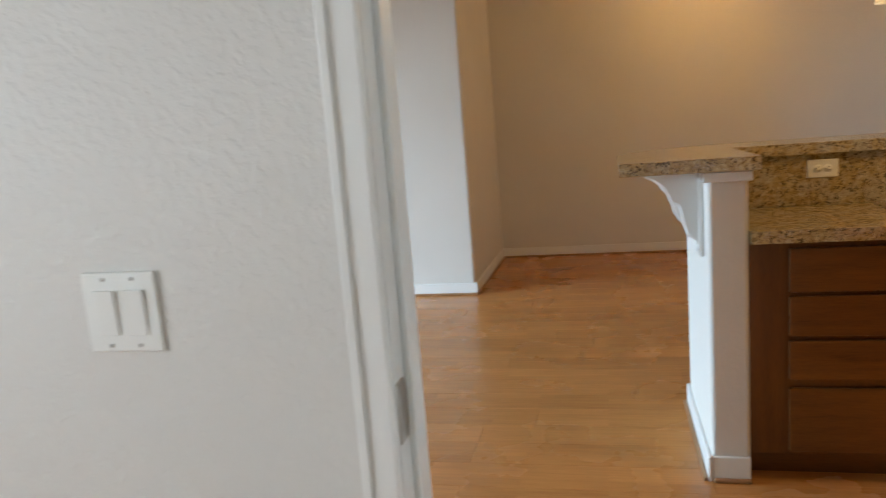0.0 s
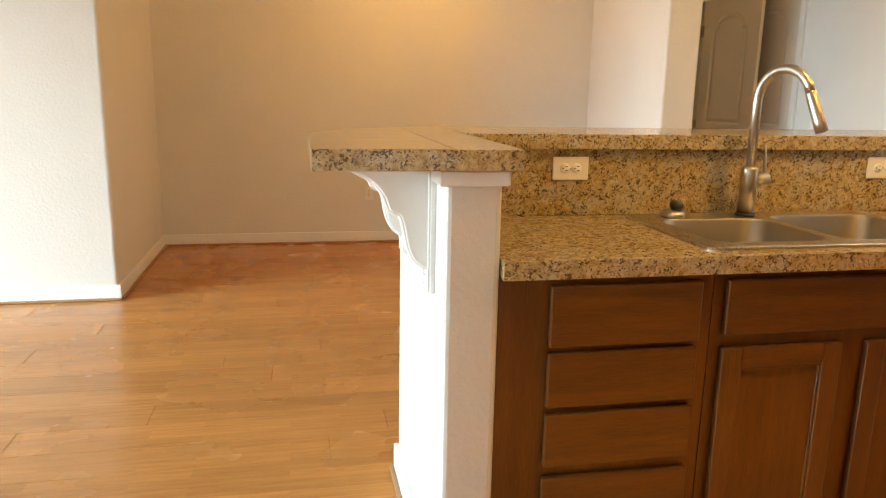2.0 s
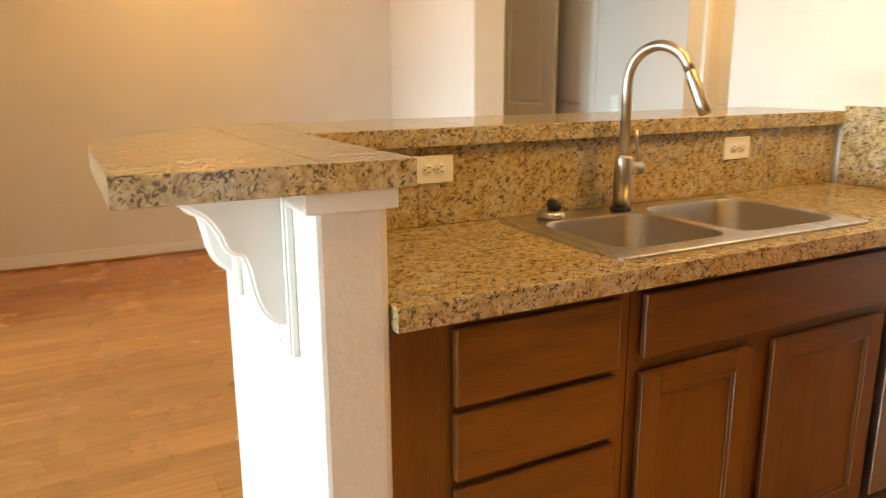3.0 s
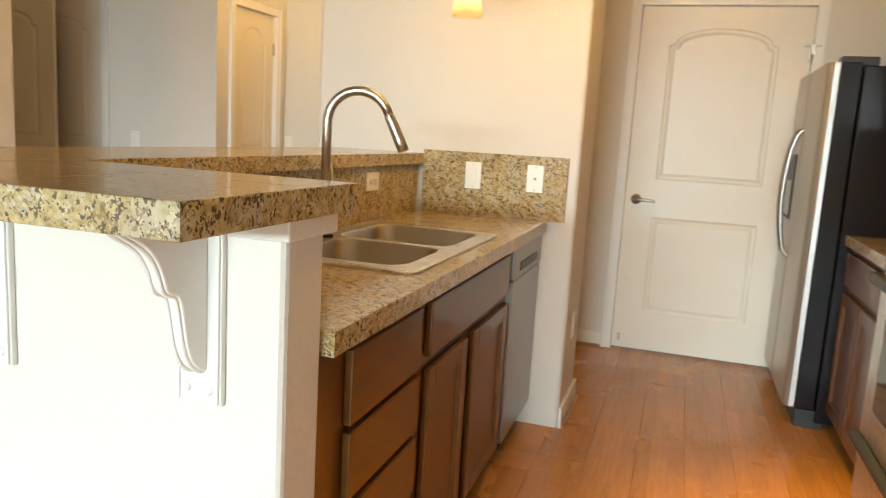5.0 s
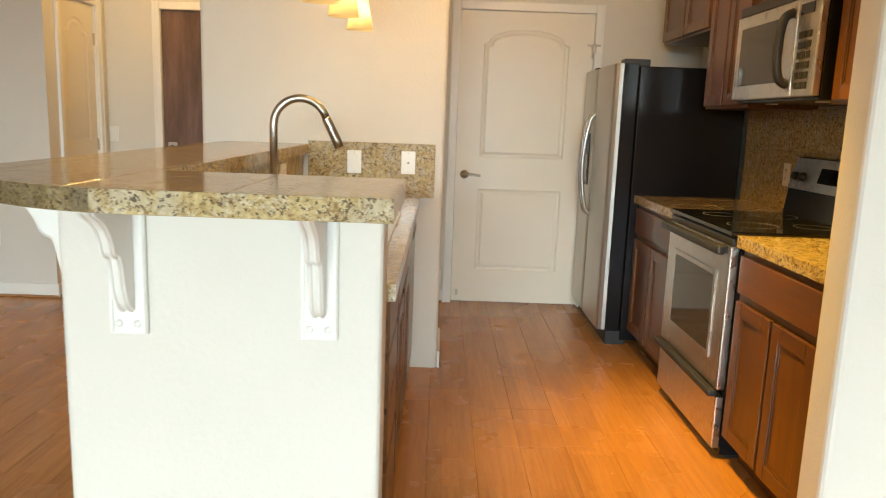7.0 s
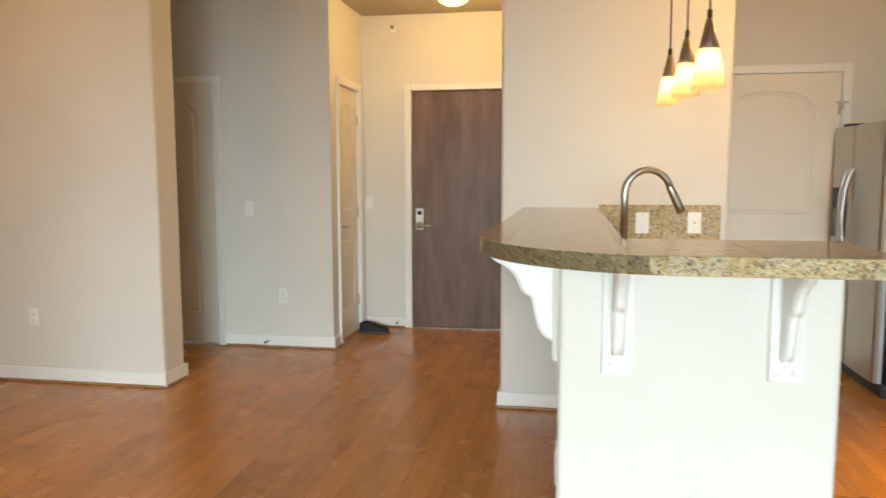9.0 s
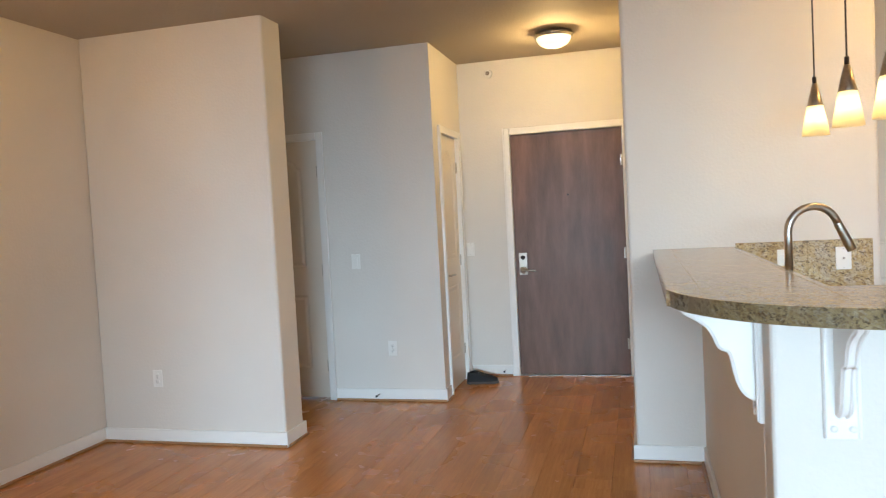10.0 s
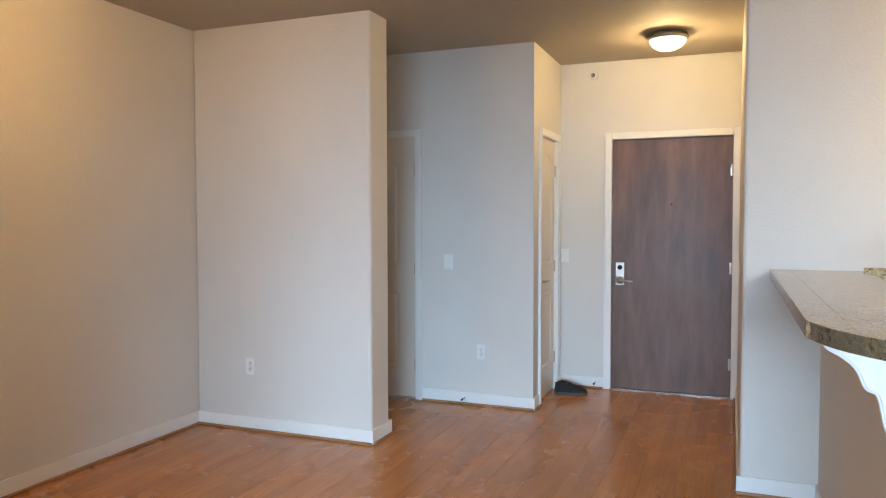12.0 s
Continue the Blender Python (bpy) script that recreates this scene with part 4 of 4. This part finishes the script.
bg = part("back_guard", prism([(1.825, 0.93), (1.92, 0.93), (1.905, 1.05), (1.865, 1.20), (1.825, 1.205)], "x", X0 + 0.002, X1 - 0.002, 0.003), M_BLACK, rg, "black back guard with steel control panel")
cp = prism([(1.9085, 1.052), (1.9125, 1.053), (1.8735, 1.196), (1.8695, 1.195)], "x", X0 + 0.004, X1 - 0.004)
part("control_panel", cp, M_STEELV, bg, "stainless control panel")
tilt = math.degrees(math.atan2(0.039, 0.143))
for x in (3.075, 3.005, 2.515, 2.445):
    part("knob", at(lathe([(0, 0), (0.021, 0), (0.020, 0.012), (0.015, 0.024), (0, 0.025)], 18, axis="y"), pose(x, 1.896, 1.11, tilt, 0, 0)), M_BLACKP, bg, "black control knob")
part("display", at(solid(-0.11, 0.11, 0, 0.004, -0.035, 0.035, bevel=0.002), pose(2.765, 1.891, 1.125, tilt, 0, 0)), M_GLASSB, bg, "black clock display")

# ---- microwave ----
mw = thing("microwave", (2.752, 2.0, 1.437), "stainless over-the-range microwave with black handle", "microwave")
X0, X1, Z0, Z1 = 2.372, 3.132, 1.437, 1.865
part("body", solid(X0, X1, 1.805, 2.190, Z0, Z1, bevel=0.003), M_BLACK, mw, "black case")
KP = 2.548
md = part("microwave_door", solid(KP + 0.002, X1, 2.191, 2.223, Z0 + 0.012, Z1 - 0.045, bevel=0.006), M_STEELV, mw, "stainless door")
part("door_window", solid(KP + 0.10, X1 - 0.06, 2.222, 2.227, Z0 + 0.075, Z1 - 0.10, bevel=0.003), M_OVENGL, md, "dark glass window")
pts = curve_points([(KP + 0.035, 2.221, Z0 + 0.06), (KP + 0.035, 2.26, Z0 + 0.09), (KP + 0.035, 2.273, (Z0 + Z1) / 2 - 0.02), (KP + 0.035, 2.26, Z1 - 0.12), (KP + 0.035, 2.221, Z1 - 0.09)], 5)
part("handle", tube(pts, 0.018, 12), M_BLACKP, md, "black bowed handle")
kp = part("key_panel", solid(X0, KP - 0.002, 2.191, 2.223, Z0 + 0.012, Z1 - 0.045, bevel=0.006), M_STEELV, mw, "stainless key panel")
part("clock", solid(X0 + 0.045, KP - 0.03, 2.222, 2.226, Z1 - 0.11, Z1 - 0.07), M_GLASSB, kp, "black clock window")
for i in range(6):
    for j in range(3):
        part("key", solid(X0 + 0.045 + j * 0.036, X0 + 0.073 + j * 0.036, 2.222, 2.226, Z0 + 0.04 + i * 0.038, Z0 + 0.066 + i * 0.038, bevel=0.001, seg=1), M_BLACKP, kp, "small dark key")
part("vent_grille", solid(X0, X1, 2.185, 2.215, Z1 - 0.042, Z1, bevel=0.004), M_BLACKP, mw, "black top vent")
part("badge", at(lathe([(0, 0), (0.013, 0), (0.012, 0.002), (0, 0.0025)], 20, axis="y"), pose(2.84, 2.223, Z1 - 0.07)), M_STEEL, md, "small round plain badge")
for x in (2.52, 2.97):
    part("hood_lens", solid(x, x + 0.04, 2.07, 2.11, Z0 - 0.004, Z0 - 0.0005), M_WHITE, mw, "small unlit lens under the case")

# ---- lamps ----
def pendant(x, y, zb):
    ob = thing("pendant_lamp", (x, y, zb), "small pendant lamp with metal cone and lit frosted shade", "pendant lamp", "three pendants over the bar")
    part("cord", tube([(x, y, zb + 0.255), (x, y, H - 0.02)], 0.0035, 8), M_BLACKP, ob, "thin dark cord")
    part("canopy", lathe([(0, 0), (0.055, 0), (0.055, -0.012), (0.03, -0.022), (0, -0.022)], 24, (x, y, H)), M_BRONZE, ob)
    part("socket", lathe([(0, 0.262), (0.009, 0.262), (0.009, 0.232), (0.012, 0.230), (0, 0.23)], 16, (x, y, zb)), M_BLACKP, ob)
    part("cone", lathe([(0, 0.234), (0.011, 0.233), (0.034, 0.133), (0.034, 0.131), (0.030, 0.131)], 28, (x, y, zb)), M_CONE, ob, "brushed metal cone")
    sh = part("shade", lathe([(0.033, 0.133), (0.0575, 0.0), (0.055, 0.0), (0.0305, 0.132)], 32, (x, y, zb)), M_SHADE, ob, "lit amber frosted glass shade")
    sh.visible_shadow = False
    bu = part("bulb", lathe([(0, 0.045), (0.016, 0.052), (0.021, 0.07), (0.016, 0.09), (0.010, 0.11), (0, 0.112)], 18, (x, y, zb)), M_BULB, ob, "glowing bulb")
    bu.visible_shadow = False
    lamp("pendant_light", "POINT", Matrix.Translation((x, y, zb + 0.055)), 1.3, (1.0, 0.66, 0.25), 0.03)


for x, zb in ((1.86, 1.643), (2.36, 1.668), (2.89, 1.682)):
    pendant(x, 3.955, zb)


def dome(x, y, energy, r=0.14, tint=(1.0, 0.74, 0.42), label="round ceiling lamp with bronze rim and lit glass dome"):
    ob = thing("ceiling_lamp", (x, y, H - 0.13), label, "ceiling lamp", "ceiling lamps")
    part("rim", lathe([(0, 0), (r * 0.75, 0), (r * 0.93, -0.012), (r, -0.03), (r, -0.046), (r * 0.9, -0.05), (0, -0.05)], 40, (x, y, H)), M_BRONZE, ob, "dark bronze metal rim")
    g = part("glass", lathe([(r * 0.9, -0.045), (r * 0.88, -0.065), (r * 0.72, -0.095), (r * 0.42, -0.117), (0, -0.125)], 40, (x, y, H)), M_DOME, ob, "lit cream glass dome")
    g.visible_shadow = False
    lamp("ceiling_light", "POINT", Matrix.Translation((x, y, H - 0.10)), energy, tint, 0.08)


dome(4.67, 5.287, 32, tint=(1.0, 0.67, 0.27))
dome(1.75, 7.45, 30, tint=(1.0, 0.55, 0.17))
dome(2.75, 3.08, 48, tint=(1.0, 0.57, 0.16))
# unseen fixture and spot, added to warm the range counter, cabinet fronts and floor
dl = thing("downlight", (2.2, 3.2, H - 0.02), "unseen recessed downlight, added to brighten the range side", "downlight")
part("ring", lathe([(0.045, 0), (0.062, -0.004), (0.066, -0.001), (0.066, 0)], 28, (2.2, 3.2, H)), M_WHITE, dl)
part("lens", lathe([(0, -0.001), (0.045, -0.001), (0.045, 0)], 28, (2.2, 3.2, H)), M_LED, dl, "glowing warm lens of the added downlight")
lamp("added_range_spot", "SPOT", look((2.2, 3.2, H - 0.02), (2.25, 2.40, 0.5)), 440, (1.0, 0.65, 0.13), 0.04, spread=58)

# ---- switches and outlets ----
def plate(m, w=0.072, h=0.116, kind="outlet", label="white duplex wall outlet", category="outlet"):
    """Wall plate; own x is its width, -y the way it faces, centre at m."""
    ob = thing("wall_outlet" if kind == "outlet" else "light_switch", m.translation, label, category)
    part("cover", at(solid(-w / 2, w / 2, -0.006, 0, -h / 2, h / 2, bevel=0.003), m), M_WHITE, ob)
    for i in range(max(1, round(w / 0.06)) if kind != "outlet" else 1):
        cx = 0 if w < 0.1 else (-0.023 + 0.046 * i)
        if kind == "outlet":
            for s in (-1, 1):
                f = part("socket_face", at(lathe([(0, 0), (0.016, 0), (0.015, -0.002), (0, -0.002)], 16, (0, -0.006, s * 0.019), axis="y"), m), M_WHITE, ob)
                sl = bmesh.new()
                for dx0 in (-0.0075, 0.0055):
                    box(sl, dx0, dx0 + 0.002, -0.0088, -0.0078, s * 0.019, s * 0.019 + 0.009)
                box(sl, -0.002, 0.002, -0.0088, -0.0078, s * 0.019 - 0.009, s * 0.019 - 0.005)
                part("slots", at(sl, m), M_DARK, f, "dark slots")
        elif kind == "rocker":
            part("rocker", at(at(solid(cx - 0.0165, cx + 0.0165, -0.010, -0.006, -0.033, 0.033, bevel=0.0015), pose(0, 0, 0, 3, 0, 0)), m), M_WHITE, ob, "white rocker")
        else:
            part("jack", at(lathe([(0, 0), (0.006, 0), (0.006, -0.004), (0, -0.005)], 12, (0, -0.006, 0), axis="y"), m), M_STEEL, ob, "small metal jack")
    for s in (-1, 1) if kind != "outlet" else (0,):
        z = s * (h / 2 - 0.010)
        for cx in ((0,) if w < 0.1 else (-0.023, 0.023)):
            part("screw", at(lathe([(0, 0), (0.003, 0), (0.003, -0.001), (0, -0.0012)], 10, (cx, -0.006, z), axis="y"), m), M_STEEL, ob)
    return ob


SOUTH, WEST, NORTH, EAST = 0, -90, 180, 90
plate(pose(0.220, 1.960, 1.118, 0, 0, SOUTH), w=0.118, h=0.116, kind="rocker", label="white double rocker light switch", category="light switch")
plate(pose(1.725, 4.2795, 1.062, 0, 90, SOUTH), label="ivory horizontal outlet in the granite splash")
plate(pose(2.838, 4.2795, 1.062, 0, 90, SOUTH), label="ivory horizontal outlet in the granite splash")
plate(pose(3.3425, 4.022, 1.087, 0, 0, WEST), kind="rocker", label="ivory rocker switch in the granite splash", category="light switch")
plate(pose(3.3425, 3.748, 1.091, 0, 0, WEST), kind="jack", label="ivory cable jack plate in the granite splash")
plate(pose(3.33, 1.8215, 1.10, 0, 0, NORTH), label="ivory outlet in the granite splash behind the range")
plate(pose(1.486, 8.305, 0.424, 0, 0, SOUTH))
plate(pose(-1.14, 6.735, 0.443, 0, 0, SOUTH))
plate(pose(3.40, 7.861, 0.432, 0, 0, WEST))
plate(pose(4.572, 6.617, 0.41, 0, 0, WEST))
plate(pose(4.572, 6.881, 1.09, 0, 0, WEST), kind="rocker", label="white rocker light switch", category="light switch")
plate(pose(5.464, 6.165, 1.11, 0, 0, WEST), kind="rocker", label="white rocker light switch beside the closet", category="light switch")
plate(pose(3.60, 3.568, 0.42, 0, 0, SOUTH))
plate(pose(1.34, 4.435, 0.50, 0, 0, NORTH), label="white outlet low on the bar half wall")
plate(pose(4.9, 4.80, 1.06, 0, 0, NORTH), kind="rocker", label="white rocker light switch in the entry hall", category="light switch")

# ---- small things ----
spk = thing("sprinkler", (5.45, 5.935, 2.60), "small round white sidewall sprinkler", "sprinkler")
part("escutcheon", at(lathe([(0, 0), (0.036, 0), (0.034, 0.008), (0.022, 0.012), (0, 0.012)], 24, axis="y"), pose(5.464, 5.935, 2.602, 0, 0, 90)), M_WHITE, spk)
part("head", at(lathe([(0, 0.012), (0.011, 0.012), (0.010, 0.03), (0.018, 0.034), (0, 0.036)], 16, axis="y"), pose(5.464, 5.935, 2.602, 0, 0, 90)), M_BRONZE, spk, "dark metal head")


def door_stop(m):
    ob = thing("door_stop", m.translation, "short metal door stop on the baseboard", "door stop")
    part("stem", at(tube([(0, 0, 0), (0, -0.055, 0)], [0.008, 0.005], 12), m), M_NICKEL, ob)
    part("tip", at(tube([(0, -0.055, 0), (0, -0.072, 0)], [0.008, 0.0075], 12), m), M_BLACKP, ob, "dark rubber tip")


door_stop(pose(4.558, 6.745, 0.05, 0, 0, WEST))
door_stop(pose(5.450, 5.905, 0.05, 0, 0, WEST))


def shoe(m, label):
    """Low dark shoe, toe along own x, 0.27 long."""
    ob = thing("shoe", m.translation, label, "shoe", "pair of shoes by the closet")
    outline = []
    for i in range(24):
        a = 2 * math.pi * i / 24
        u = math.cos(a)
        outline.append((0.135 * u, 0.046 * math.sin(a) * (1.0 if u > 0 else 0.82)))
    part("sole", at(prism(outline, "z", 0.0, 0.022, 0.004), m), M_TAN, ob, "dark rubber sole")
    up = bmesh.new()
    rings = []
    for z, sx, sy, ox in ((0.022, 0.97, 0.97, 0), (0.045, 0.95, 0.95, -0.002), (0.062, 0.82, 0.85, -0.016), (0.078, 0.62, 0.72, -0.040), (0.092, 0.48, 0.62, -0.062), (0.096, 0.42, 0.50, -0.066), (0.06, 0.36, 0.42, -0.066)):
        rings.append([up.verts.new((p[0] * sx + ox, p[1] * sy, z)) for p in outline])
    for a, b in zip(rings, rings[1:]):
        for k in range(24):
            up.faces.new((a[k - 1], a[k], b[k], b[k - 1])).smooth = True
    up.faces.new(rings[-1])
    bmesh.ops.recalc_face_normals(up, faces=up.faces[:])
    part("upper", at(up, m), M_RUBBER, ob, "black fabric upper")
    lc = bmesh.new()
    for i in range(4):
        x = 0.035 - i * 0.022
        z = 0.066 + i * 0.008
        box(lc, x - 0.004, x + 0.004, -0.026, 0.026, z, z + 0.005, bevel=0.001, seg=1)
    part("laces", at(lc, m), M_BLACKP, ob, "black laces")


shoe(pose(5.24, 6.12, 0.0, 0, 0, -15), "black lace-up shoe on the floor beside the closet door")
shoe(pose(5.16, 6.05, 0.0, 0, 0, -80), "black lace-up shoe lying in front of its pair")

# ---- floor ----
fl = thing("floor", (0, 0, 0), "reddish-orange cherry laminate plank floor with satin gloss", "floor", kind="structure")
part("underlay", solid(-7.08, 5.58, -1.92, 9.07, -0.12, -0.012), M_UNDER, fl, "dark underside showing in the joints")
PW, PL = 0.1896, 1.38
meshes = {}


def plank(x0, x1, y0, y1):
    key = (round(x1 - x0, 3), round(y1 - y0, 3))
    if key not in meshes:
        bm = solid(0, x1 - x0 - 0.0007, 0, y1 - y0 - 0.0007, -0.012, 0, bevel=0.0011, seg=1)
        me = bpy.data.meshes.new("plank")
        bm.normal_update()
        bm.to_mesh(me)
        bm.free()
        me.materials.append(M_PLANK)
        meshes[key] = me
    ob = new("plank", meshes[key])
    ob.location = (x0, y0, 0)
    ob.parent = fl


rnd = random.Random(7)
y = -1.9
while y < 9.05:
    x = -4.3 - rnd.choice((0.0, 0.23, 0.46, 0.69, 0.92, 1.15))
    if 1.8 < y < 6.8:
        x -= 2 * PL
    first, last = -7.06, 5.57
    if y < 1.5:
        first, last = -2.1, 1.71
    if y > 8.34:
        first = 3.53
    while x < last - 0.01:
        x1 = x + PL
        if x1 > first + 0.05:
            plank(max(x, first), min(x1, last), y, min(y + PW, 9.06))
        x = x1
    y += PW
